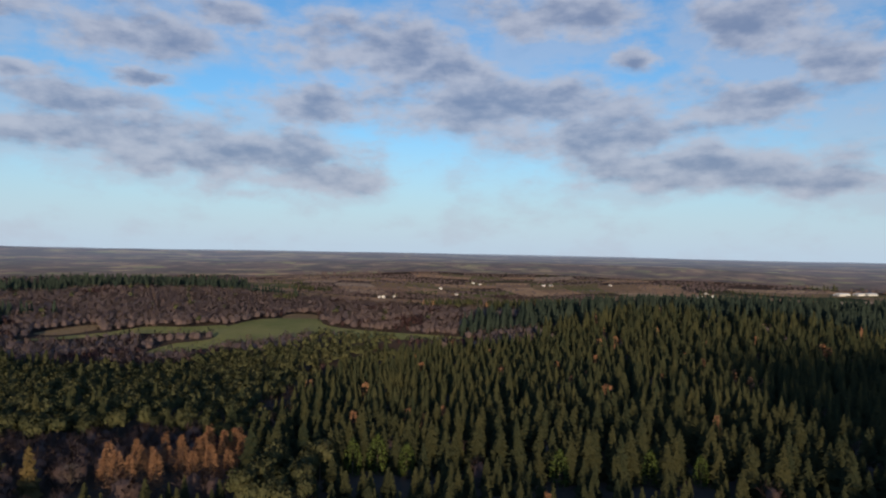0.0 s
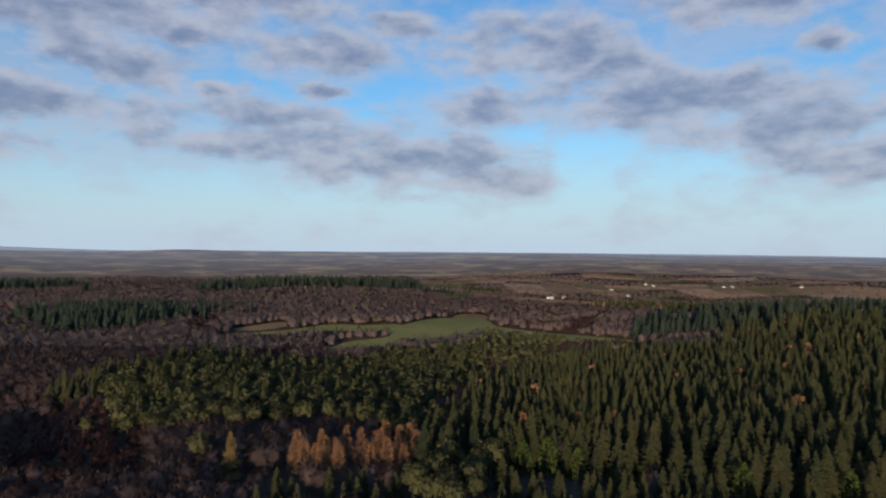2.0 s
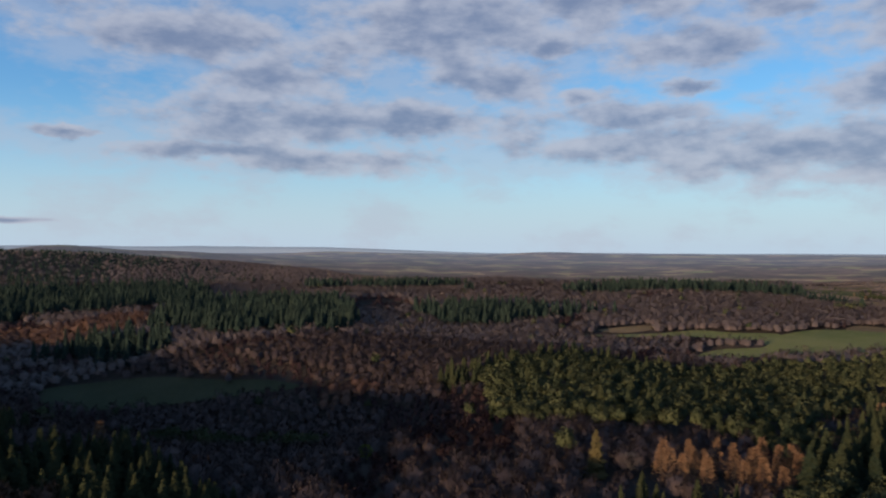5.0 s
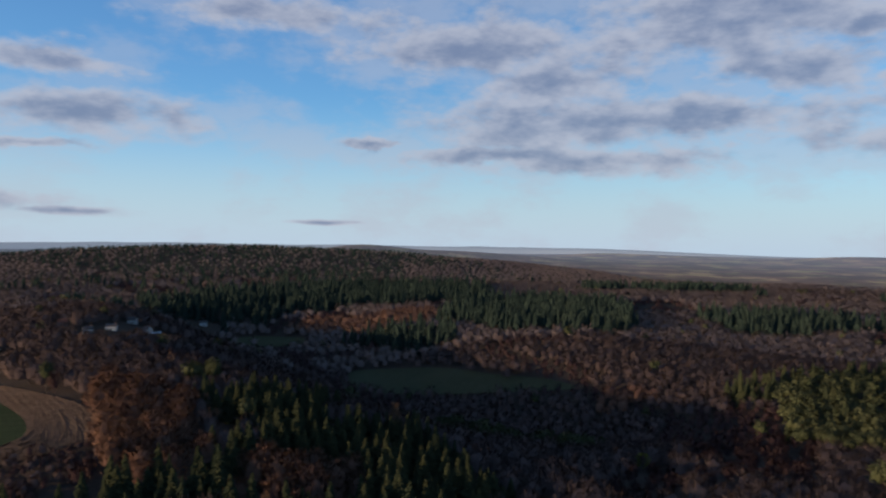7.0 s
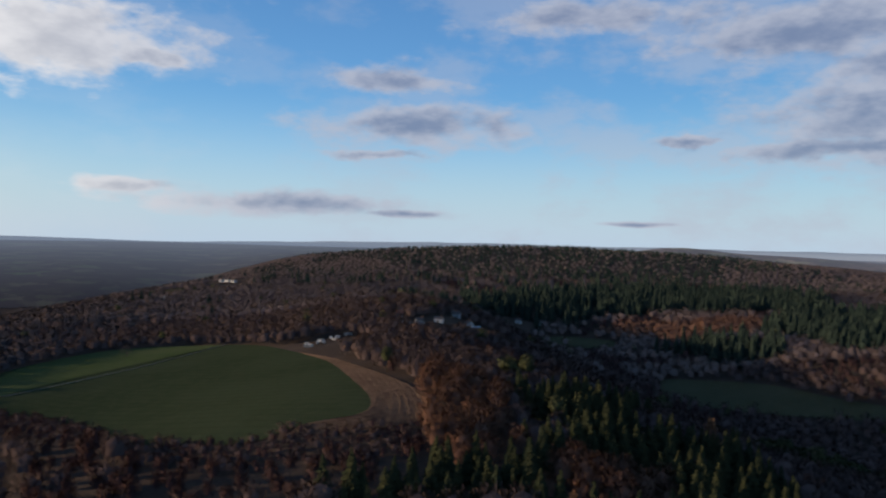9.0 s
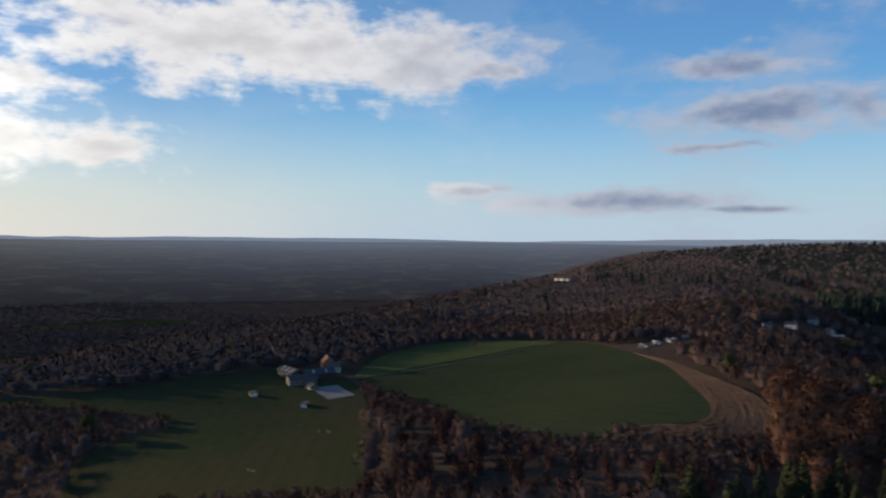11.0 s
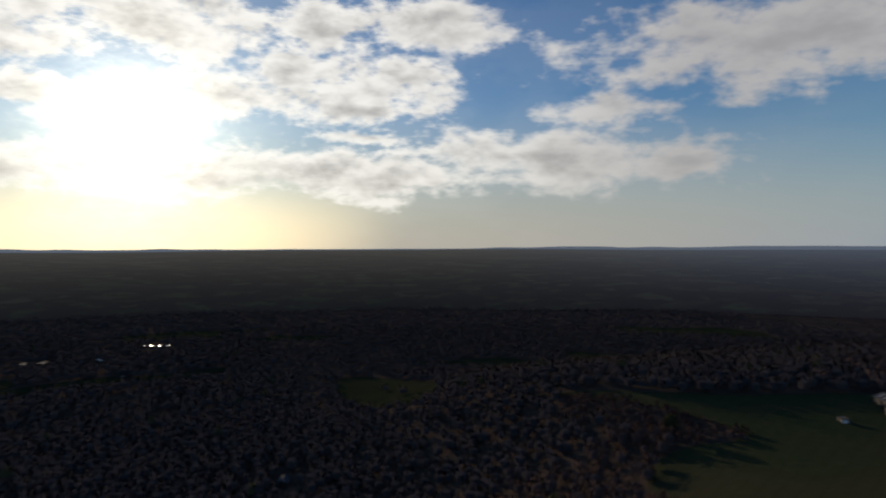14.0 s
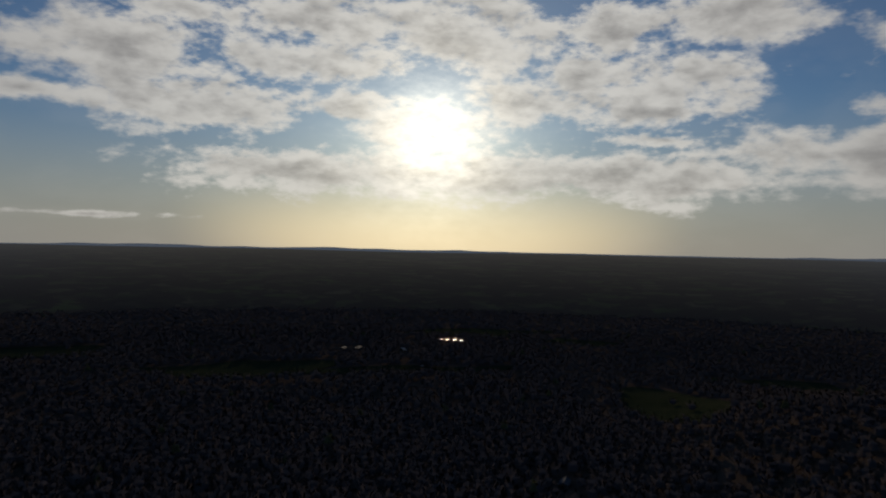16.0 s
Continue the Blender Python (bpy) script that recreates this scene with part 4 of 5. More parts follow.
def scatter(r0, r1, gap, scrub=False):
    """Jittered places in a ring, in the part of the land that is in view or shades it; none on open fields."""
    n = int(2 * r1 / gap)
    i, j = np.meshgrid(np.arange(n), np.arange(n), indexing="ij")
    x = -r1 + gap * (i + 0.5 * (j % 2) + rng.uniform(-0.38, 0.38, i.shape))
    y = -r1 + gap * (j + rng.uniform(-0.38, 0.38, i.shape))
    x, y = x.ravel(), y.ravel()
    r, a = np.hypot(x, y), np.degrees(np.arctan2(-x, y)) % 360
    # Sparse unseen trees on the added eastern hill break up its shade.
    keep = (r > r0) & (r <= r1) & ((a < 120) | (a > 320) | (rng.uniform(size=len(r)) < (0.45 if r0 >= 900 else 0.85))) & ((a < 222) | (a > 320) | ((r > 250) & (r < 520) & (rng.uniform(size=len(r)) < 0.35)))
    keep &= r < start(x, y) + 15
    x, y = x[keep], y[keep]
    free = np.ones(len(x), bool)
    for edge, view_gap in FIELDS:
        # Trees that would hide a field from the camera are left out too.
        for k in np.linspace(1.0, 1.0 + view_gap, 4 if view_gap < 0.1 else 9):
            free &= ~inside(x * k, y * k, edge) | ((view_gap == 0.02) & (rng.uniform(size=len(x)) < 0.22))
    if scrub:
        # Only the strips cleared on the camera's side of the large fields.
        near, on = np.zeros(len(x), bool), np.zeros(len(x), bool)
        for edge, view_gap in FIELDS:
            on |= inside(x, y, edge)
            if view_gap >= 0.1:
                for k in np.linspace(1.0, 1.0 + view_gap, 6):
                    near |= inside(x * k, y * k, edge)
        return x[near & ~on], y[near & ~on]
    u, w = cell_of(x, y)
    du, dw = np.abs(u - np.round(u)) * CELL_X, np.abs(w - np.round(w)) * CELL_Y
    hedge = (np.minimum(du, dw) < 5 + 0.0022 * np.hypot(x, y)) & (rng.uniform(size=len(x)) < 0.25)
    free &= ~open_country(x, y) | hedge | wooded(np.floor(u), np.floor(w), y) | (rng.uniform(size=len(x)) < np.where(y > 0, 0.26, 0.18))
    return x[free], y[free]


def planted(kind, level, x, y, sizes, variants, leaf=None, even=0.0):
    """Many trees of one kind joined into one mesh."""
    data = [KINDS[kind][5][level]() for _ in range(variants)]
    which, turn, tone = rng.integers(0, variants, len(x)), rng.uniform(0, 2 * np.pi, len(x)), rng.uniform(0, 1, len(x))
    z = terrain(x, y)
    vs, ts, ns = [], [], []
    for k, crown in enumerate(data):
        v = crown[0]
        m = np.nonzero(which == k)[0]
        c, s = np.cos(turn[m])[:, None], np.sin(turn[m])[:, None]
        h = sizes[m][:, None]
        w = h * rng.uniform(0.85, 1.2, (len(m), 1))
        p = np.stack([w * (c * v[:, 0] - s * v[:, 1]) + x[m][:, None], w * (s * v[:, 0] + c * v[:, 1]) + y[m][:, None], h * v[:, 2] + z[m][:, None]], -1)
        vs.append(p.reshape(-1, 3))
        ts.append(np.repeat(tone[m], len(v)))
        if len(crown) > 2:
            n = crown[2] * (1 - even) + np.array([0, 0, even])
            n /= np.linalg.norm(n, axis=1, keepdims=True)
            ns.append(np.stack([c * n[:, 0] - s * n[:, 1], s * n[:, 0] + c * n[:, 1], np.broadcast_to(n[:, 2], (len(m), len(n)))], -1).reshape(-1, 3))
    v = np.concatenate(vs)
    f = np.arange(len(v)).reshape(-1, 3)
    return crown_mesh(kind + "_wood", (v, f, np.concatenate(ns)) if ns else (v, f), leaf or KINDS[kind][2], np.concatenate(ts))


def single_trees(kind, x, y, sizes):
    """Trees that stand as things of their own, each with a trunk and a crown."""
    label, _, leaf, bark, trunk, crowns = KINDS[kind]
    models = []
    for k in range(4):
        root = new(kind + "_tree")
        tagged(root, label, "tree", kind + " trees of the near wood")
        part("trunk", mesh_of("trunk", *trunk(), bark), None, root)
        part("crown", crown_mesh("crown", crowns[0](), leaf), None, root)
        models.append(root)
    z = terrain(x, y)
    for i in range(len(x)):
        h = float(sizes[i])
        w = h * rng.uniform(0.85, 1.2)
        m = Matrix.Translation((x[i], y[i], z[i])) @ Matrix.Rotation(rng.uniform(0, 6.28), 4, "Z") @ Matrix.Diagonal((w, w, h, 1))
        if i < 4:
            models[i].matrix_basis = m
        else:
            src = models[i % 4]
            keep = src.matrix_basis.copy()
            src.matrix_basis = Matrix.Identity(4)
            copy_thing(src, m)
            src.matrix_basis = keep


def plant():
    names = ["spruce", "pine", "larch", "birch", "beech", "heath", "copper", "fir"]
    # The ring from 110 m lies mostly out of view, added for its shade.
    for level, r0, r1, gap, grow, west in ((0, 235, 470, 11.2, 1.0, False), (0, 150, 560, 7.4, 0.72, True), (0, 150, 235, 11.0, 0.8, None), (1, 110, 235, 12.5, 0.9, False),
                                       (1, 470, 900, 11.0, 1.0, False), (2, 900, 1800, 11.2, 1.05, False), (3, 1800, 2960, 15.5, 0.8, False)):
        x, y = scatter(r0, r1, gap)
        kinds = kind_at(x, y)
        thin = rng.uniform(size=len(x))
        kinds = np.where((kinds == 5) & (thin < 0.75), 9, np.where(kinds == 5, 3, kinds))
        # The belt of young spruces on the western ridge stands closer.
        belt = (kinds == 0) & (x < -215) & (y < 330) & (np.hypot(x, y) < 560)
        if west is None:
            kinds = np.where(belt | (x > -90), 9, kinds)
        else:
            kinds = np.where(belt == west, kinds, 9)
        if level == 1 and r1 < 300:
            kinds = np.where((np.hypot(x, y) > 150) & (x < -90), 9, kinds)
        for k, kind in enumerate(names):
            if kind == "heath":
                continue
            m = (kinds == k) & (rng.uniform(size=len(x)) < (0.68 if kind in ("fir", "spruce") and level >= 2 else 1.0))
            lo, hi = KINDS[kind][1]
            px, py = x[m], y[m]
            size = rng.uniform(lo, hi, len(px)) * grow * np.where(open_country(px, py) & (py > 0), 0.5, 1.0)
            if kind == "spruce":
                size *= np.where((np.hypot(px, py) < 348) & (py > 150), 0.62, 1.0)         # young trees on the near edge
            size *= np.where((py < -150) & (px < -150), 0.85, 1.0) * np.where((px < -1500) & (np.hypot(px, py) > 1650), 0.6, 1.0)
            if not len(px):
                continue
            if level == 0:
                # The nearest 150 of each kind that the walk looks down on are single things.
                a = np.degrees(np.arctan2(-px, py))
                near = np.argsort(np.hypot(px, py) + 400 * ((a < -34) | (a > 140)))[:{None: 40, True: 120, False: 130}[west]]
                single_trees(kind, px[near], py[near], size[near])
                rest = np.setdiff1d(np.arange(len(px)), near)
                px, py, size = px[rest], py[rest], size[rest]
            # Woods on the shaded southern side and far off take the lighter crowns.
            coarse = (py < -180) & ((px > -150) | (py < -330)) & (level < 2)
            # Haze goes into the twig colour: grey on the southern plain, paler far off.
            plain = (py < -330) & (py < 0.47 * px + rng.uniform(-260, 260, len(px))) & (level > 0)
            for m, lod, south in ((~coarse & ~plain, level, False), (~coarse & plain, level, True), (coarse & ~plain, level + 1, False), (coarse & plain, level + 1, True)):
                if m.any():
                    tagged(part(kind + "_wood", planted(kind, lod, px[m], py[m], size[m], 5, (HAZE_GREY_TWIGS if south else HAZED_TWIGS if level > 1 else None) if kind == "beech" else None, 0.6 if south else 0.0), None), {
                        "spruce": "dense dark green spruce plantation", "fir": "tall dark conifer plantation, tinted blue-green for haze", "pine": "olive green pine wood", "larch": "bare orange larch stand",
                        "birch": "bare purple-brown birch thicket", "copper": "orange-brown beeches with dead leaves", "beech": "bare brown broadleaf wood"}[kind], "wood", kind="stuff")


# Places kept free of trees, with sight lines from the camera to each.
for x, y, half, view_gap in ((-440, -312, 30, 0.05), (-434, -333, 18, 0.05), (-479, -331, 14, 0.05), (-809, 30, 14, 0.08), (-1138, 142, 26, 0.08), (-731, -31, 10, 0.06), (-721, 47, 50, 0.05),
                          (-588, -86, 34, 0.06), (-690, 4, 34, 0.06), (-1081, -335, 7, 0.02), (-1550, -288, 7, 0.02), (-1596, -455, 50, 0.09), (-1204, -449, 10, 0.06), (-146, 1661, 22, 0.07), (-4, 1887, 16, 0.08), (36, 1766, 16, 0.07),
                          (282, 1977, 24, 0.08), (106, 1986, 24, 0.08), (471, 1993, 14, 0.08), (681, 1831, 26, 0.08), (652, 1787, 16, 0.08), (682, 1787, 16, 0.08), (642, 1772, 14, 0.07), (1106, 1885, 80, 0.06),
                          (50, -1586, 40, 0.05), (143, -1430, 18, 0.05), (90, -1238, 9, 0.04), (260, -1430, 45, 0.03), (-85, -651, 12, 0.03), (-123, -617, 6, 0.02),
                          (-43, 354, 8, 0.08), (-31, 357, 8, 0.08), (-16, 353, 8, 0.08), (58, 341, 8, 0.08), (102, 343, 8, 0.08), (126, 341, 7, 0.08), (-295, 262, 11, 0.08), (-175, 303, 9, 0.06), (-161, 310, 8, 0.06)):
    clearing(x, y, half, view_gap)

plant()
x, y = scatter(200, 900, 4.0, True)
for kind in ("birch", "beech"):
    m = rng.uniform(size=len(x)) < 0.55
    tagged(part("scrub", planted(kind, 1, x[m], y[m], rng.uniform(3.0, 6.5, m.sum()), 5), None), "low brown scrub along a field's edge", "scrub", kind="stuff")

# ---- buildings ----
WHITE_WALL = plain_mat("white_render", (0.40, 0.385, 0.36), (0.50, 0.48, 0.45), 0.6)
BRICK_WALL = plain_mat("brick_wall", (0.26, 0.13, 0.09), (0.34, 0.18, 0.12), 1.2)
TIMBER = plain_mat("dark_timber", (0.045, 0.038, 0.032), (0.080, 0.066, 0.052), 1.0)
PALE_BOARD = plain_mat("pale_boards", (0.15, 0.125, 0.10), (0.22, 0.18, 0.14), 1.0)
GREY_ROOF = plain_mat("grey_sheet_roof", (0.055, 0.058, 0.064), (0.085, 0.09, 0.098), 0.4, 0.85, 0.05)
LIGHT_ROOF = plain_mat("pale_sheet_roof", (0.42, 0.43, 0.44), (0.50, 0.51, 0.51), 0.4, 0.5, 0.2)
RED_TILES = plain_mat("red_tiles", (0.24, 0.085, 0.05), (0.33, 0.13, 0.075), 1.5)
DARK_TILES = plain_mat("dark_tiles", (0.075, 0.062, 0.058), (0.12, 0.10, 0.09), 1.5)
PANE = plain_mat("window_pane", (0.02, 0.024, 0.03), (0.03, 0.034, 0.04), 0.3, 0.05, 0.6)
BRIGHT_METAL = plain_mat("bright_metal_roof", (0.55, 0.56, 0.57), (0.68, 0.69, 0.70), 0.5, 0.34, 0.5, 1.0)
WHITE_PAINT = plain_mat("white_paint", (0.74, 0.74, 0.72), (0.82, 0.82, 0.80), 0.8, 0.35, 0.5)
DULL_PAINT = plain_mat("dull_cream_paint", (0.26, 0.26, 0.25), (0.42, 0.42, 0.40), 0.5, 0.6, 0.2)
RUBBER = plain_mat("rubber", (0.02, 0.02, 0.02), (0.03, 0.03, 0.03))
RAIL_WOOD = plain_mat("weathered_rail", (0.16, 0.14, 0.12), (0.24, 0.21, 0.18), 2.0)


def box(bm, x0, x1, y0, y1, z0, z1):
    c = [bm.verts.new((x, y, z)) for z in (z0, z1) for x, y in ((x0, y0), (x1, y0), (x1, y1), (x0, y1))]
    for q in ((3, 2, 1, 0), (4, 5, 6, 7), (0, 1, 5, 4), (1, 2, 6, 5), (2, 3, 7, 6), (3, 0, 4, 7)):
        bm.faces.new([c[k] for k in q])
    return bm


def gabled(w, d, h, rise):
    """Walls with gable ends, long along x."""
    bm = bmesh.new()
    x, y = w / 2, d / 2
    low = [bm.verts.new(p) for p in ((-x, -y, -1.5), (x, -y, -1.5), (x, y, -1.5), (-x, y, -1.5))]
    top = [bm.verts.new(p) for p in ((-x, -y, h), (x, -y, h), (x, y, h), (-x, y, h))]
    peak = [bm.verts.new((-x, 0, h + rise)), bm.verts.new((x, 0, h + rise))]
    bm.faces.new(low[::-1])
    bm.faces.new((low[0], low[1], top[1], top[0]))
    bm.faces.new((low[2], low[3], top[3], top[2]))
    bm.faces.new((low[1], low[2], top[2], peak[1], top[1]))
    bm.faces.new((low[3], low[0], top[0], peak[0], top[3]))
    return bm


def pitched(w, d, h, rise, over=0.4, thick=0.22):
    """Two roof slopes of real thickness with eaves."""
    bm = bmesh.new()
    x, y = w / 2 + over, d / 2 + over
    drop = rise * over / (d / 2)
    prof = [(-y, h - drop), (0, h + rise), (y, h - drop), (y, h - drop + thick), (0, h + rise + thick), (-y, h - drop + thick)]
    a = [bm.verts.new((-x, p, q)) for p, q in prof]
    b = [bm.verts.new((x, p, q)) for p, q in prof]
    for k in range(6):
        m = (k + 1) % 6
        bm.faces.new((a[k], a[m], b[m], b[k]))
    for e in (a[::-1], b):
        bm.faces.new((e[0], e[1], e[4], e[5]))
        bm.faces.new((e[1], e[2], e[3], e[4]))
    return bm


def stand_at(ob, x, y, turn):
    ob.matrix_basis = pose(x, y, float(terrain(x, y)) + 0.3, 0, 0, turn)
    return ob


def house(x, y, turn, label, wall, roof, w=11.0, d=7.0, h=5.0, rise=3.0, category="house", group=""):
    root = tagged(new("house"), label, category, group)
    part("wall", gabled(w, d, h, rise), wall, root)
    part("roof", pitched(w, d, h, rise), roof, root)
    part("chimney", box(bmesh.new(), w * 0.3, w * 0.3 + 0.9, -0.5, 0.5, h + rise * 0.5, h + rise + 1.3), BRICK_WALL, root)
    for side in (-1, 1):
        for k in range(max(2, int(w / 4))):
            cx = -w / 2 + (k + 0.5) * w / max(2, int(w / 4))
            for z in (0.9, 3.2):
                if z + 1.3 < h:
                    y0, y1 = sorted((side * (d / 2 - 0.05), side * (d / 2 + 0.04)))
                    win = part("window", box(bmesh.new(), cx - 0.65, cx + 0.65, y0, y1, z, z + 1.25), WHITE_PAINT, root)
                    y2, y3 = sorted((side * (d / 2 + 0.03), side * (d / 2 + 0.06)))
                    part("pane", box(bmesh.new(), cx - 0.54, cx + 0.54, y2, y3, z + 0.1, z + 1.15), PANE, win)
    part("door", box(bmesh.new(), -0.5, 0.5, -d / 2 - 0.06, -d / 2 + 0.02, 0, 2.05), TIMBER, root)
    return stand_at(root, x, y, turn)


def barn(x, y, turn, label, wall, roof, w=22.0, d=11.0, h=4.5, rise=2.4, lights=0, group=""):
    root = tagged(new("barn"), label, "barn", group)
    part("wall", gabled(w, d, h, rise), wall, root)
    part("roof", pitched(w, d, h, rise, 0.5, 0.18), roof, root)
    part("ridge_cap", box(bmesh.new(), -w / 2 - 0.5, w / 2 + 0.5, -0.3, 0.3, h + rise + 0.10, h + rise + 0.26), roof, root)
    part("barn_door", box(bmesh.new(), -w / 2 - 0.08, -w / 2 + 0.02, -1.9, 1.9, 0, 3.6), TIMBER, root, "dark boarded barn door")
    slope = math.atan2(rise, d / 2)
    for k in range(lights):
        cx = -w / 2 + (k + 0.7) * w / (lights + 0.4)
        sky = part("rooflight", box(bmesh.new(), -0.6, 0.6, -d * 0.2, d * 0.2, 0, 0.06), DULL_PAINT, root, "translucent pale rooflight")
        sky.matrix_basis = Matrix.Translation((cx, -d / 4, h + rise / 2 + 0.24)) @ Matrix.Rotation(slope, 4, "X")
    return stand_at(root, x, y, turn)


def shelter(x, y, turn, label):
    root = tagged(new("field_shelter"), label, "shelter", "field shelters")
    bm = bmesh.new()
    box(bm, -3.4, 3.4, 1.7, 1.85, -0.6, 2.4)
    box(bm, -3.4, -3.25, -1.8, 1.7, -0.6, 2.5)
    box(bm, 3.25, 3.4, -1.8, 1.7, -0.6, 2.5)
    part("wall", bm, TIMBER, root)
    roof = part("roof", box(bmesh.new(), -3.8, 3.8, -2.3, 2.2, 0, 0.14), TIMBER, root)
    roof.matrix_basis = pose(0, 0, 2.62, -5)
    part("end_panel", box(bmesh.new(), -3.5, -3.41, -1.7, 1.7, 0, 2.3), WHITE_PAINT, root, "white end panel")
    return stand_at(root, x, y, turn)


def caravan(x, y, turn, label, w=6.5):
    root = tagged(new("caravan"), label, "caravan", "caravans on the parking ground")
    bm = box(bmesh.new(), -w / 2, w / 2, -1.15, 1.15, 0.5, 2.6)
    bmesh.ops.bevel(bm, geom=bm.edges[:], offset=0.25, segments=2, affect="EDGES")
    part("body", bm, DULL_PAINT, root)
    for cx in (-w * 0.28, w * 0.22):
        part("window", box(bmesh.new(), cx - 0.7, cx + 0.7, -1.19, -1.14, 1.45, 2.1), PANE, root)
    for side in (-1.05, 1.05):
        wheel = bmesh.new()
        bmesh.ops.create_cone(wheel, cap_ends=True, segments=12, radius1=0.35, radius2=0.35, depth=0.22,
                              matrix=Matrix.Translation((0, side, 0.32)) @ Matrix.Rotation(math.pi / 2, 4, "X"))
        part("wheel", wheel, RUBBER, root)
    part("drawbar", box(bmesh.new(), -w / 2 - 1.1, -w / 2 + 0.2, -0.08, 0.08, 0.42, 0.54), RUBBER, root)
    return stand_at(root, x, y, turn)


def facing(x, y, more):
    """The turn that sets a thing's near end towards the camera, and a little more."""
    return math.degrees(math.atan2(y, x)) + more


# The farm among the pastures.
barn(-434, -333, 62, "long grey farm barn beside the pasture", TIMBER, GREY_ROOF, 24, 12, 4.6, 2.6, 3, "farm barns")
barn(-418, -311, 140, "open-ended farm barn with a pale front", PALE_BOARD, GREY_ROOF, 20, 11, 4.4, 2.6, 0, "farm barns")
barn(-440, -312, 146, "dark boarded farm barn with a pale roof edge", TIMBER, GREY_ROOF, 24, 10, 4.4, 2.8, 2, "farm barns")
barn(-410, -297, 60, "low grey stable block beside the yard", PALE_BOARD, GREY_ROOF, 12, 6, 2.8, 1.4, 0, "farm barns")
house(-479, -331, 40, "brick farmhouse with a steep red tiled roof", BRICK_WALL, RED_TILES, 13, 9, 4.6, 4.6)
house(-467, -316, 120, "white rendered cottage with dark tiled roof by the farm", WHITE_WALL, DARK_TILES, 9, 6, 4.2, 3.0)
shelter(-375, -319, facing(-375, -319, 20), "dark field shelter with a white end in the pasture")
shelter(-368, -271, facing(-368, -271, -15), "dark white-ended field shelter beside the riding arena")


def jump(x, y, turn):
    root = tagged(new("jump_fence"), "low wooden riding jump on the grass", "jump", "riding jumps")
    for k in (-2.4, 2.4):
        part("post", box(bmesh.new(), k - 0.12, k + 0.12, -0.12, 0.12, -0.4, 1.3), RAIL_WOOD, root)
    for z in (0.45, 0.95):
        part("rail", box(bmesh.new(), -2.4, 2.4, -0.06, 0.06, z - 0.07, z + 0.07), RAIL_WOOD, root)
    stand_at(root, x, y, turn)


jump(-321, -227, 40)
jump(-321, -221, 55)
jump(-260, -222, 80)


def rail_fence(ax, ay, bx, by, gap=4.0):
    """Posts and two rails that follow the ground."""
    root = tagged(new("field_fence"), "long weathered post and rail fence across the grass", "fence")
    n = int(math.hypot(bx - ax, by - ay) / gap)
    post = None
    for k in range(n + 1):
        x, y = ax + (bx - ax) * k / n, ay + (by - ay) * k / n + 6 * math.sin(k / n * math.pi)
        z = float(terrain(x, y)) + 0.3
        if post is None:
            post = part("post", box(bmesh.new(), -0.10, 0.10, -0.10, 0.10, -0.5, 1.35), RAIL_WOOD, root)
        else:
            post = part("post", post.data, None, root)
        post.location = (x, y, z)
        if k:
            for up in (0.55, 1.1):
                bm = bmesh.new()
                d = Vector((x - px, y - py, z - pz))
                side = Vector((-d.y, d.x, 0)).normalized() * 0.05
                ends = [Vector(p) + Vector((0, 0, up)) for p in ((px, py, pz), (x, y, z))]
                c = [bm.verts.new(e + s + Vector((0, 0, q))) for e in ends for s, q in ((side, 0), (-side, 0), (-side, 0.16), (side, 0.16))]
                for q in ((3, 2, 1, 0), (4, 5, 6, 7), (0, 1, 5, 4), (1, 2, 6, 5), (2, 3, 7, 6), (3, 0, 4, 7)):
                    bm.faces.new([c[m] for m in q])
                part("rail", bm, RAIL_WOOD, root)
        px, py, pz = x, y, z


rail_fence(-455, -279, -664, -190)

# Houses along the shaded valley and on the hill.
for x, y, turn, w in ((-809, 30, 70, 13), (-1138, 142, 80, 16), (-1147, 179, 110, 10)):
    house(x, y, turn, "white rendered house among trees in the valley", WHITE_WALL, DARK_TILES, w * 0.65, 6, 4.6, 2.4, "house", "houses in the valley")
for x, y, turn, w in ((-731, -31, 95, 10), (-812, 0, 60, 12)):
    house(x, y, turn, "brick house with a red tiled roof in the valley", BRICK_WALL, RED_TILES, w * 0.7, 6.5, 4.6, 2.8, "house", "houses in the valley")
for x, y, turn, w in ((-655, -20, 40, 8), (-686, -10, 110, 7), (-715, 9, 75, 9), (-739, 41, 20, 8), (-648, 20, 130, 6)):
    house(x, y, turn, "small pale cottage in the shaded valley", WHITE_WALL, DARK_TILES, w, 5.5, 3.6, 2.2, "house", "cottages in the valley")
for x, y, turn in ((-643, 7, 100), (-1091, 124, 85), (-667, -25, 70), (-721, 47, 95)):
    barn(x, y, turn, "low pale-roofed shed in the shaded valley", TIMBER, LIGHT_ROOF, 9, 5, 2.8, 1.2, 0, "sheds in the valley")
PARK = (-577, -101)
for k in range(13):
    caravan(PARK[0] - 3.4 * k + 4 * math.sin(k * 2.1), PARK[1] + 2.4 * k + 5 * math.cos(k * 1.7), 40 + 50 * math.sin(k * 1.3),
            "white caravan parked on rough ground beside the field", 3.8 + 1.0 * (k % 2))
for dx, dy, w in ((0, 0, 15), (13, 18, 10), (-14, -17, 9)):
    house(-1596 + dx, -455 + dy, 55, "long white mansion wing on the wooded hillside", WHITE_WALL, DARK_TILES, w, 8, 4.6, 1.8, "mansion", "mansion wings")
house(-1204, -449, 40, "white cottage among bare trees", WHITE_WALL, DARK_TILES, 10, 7)

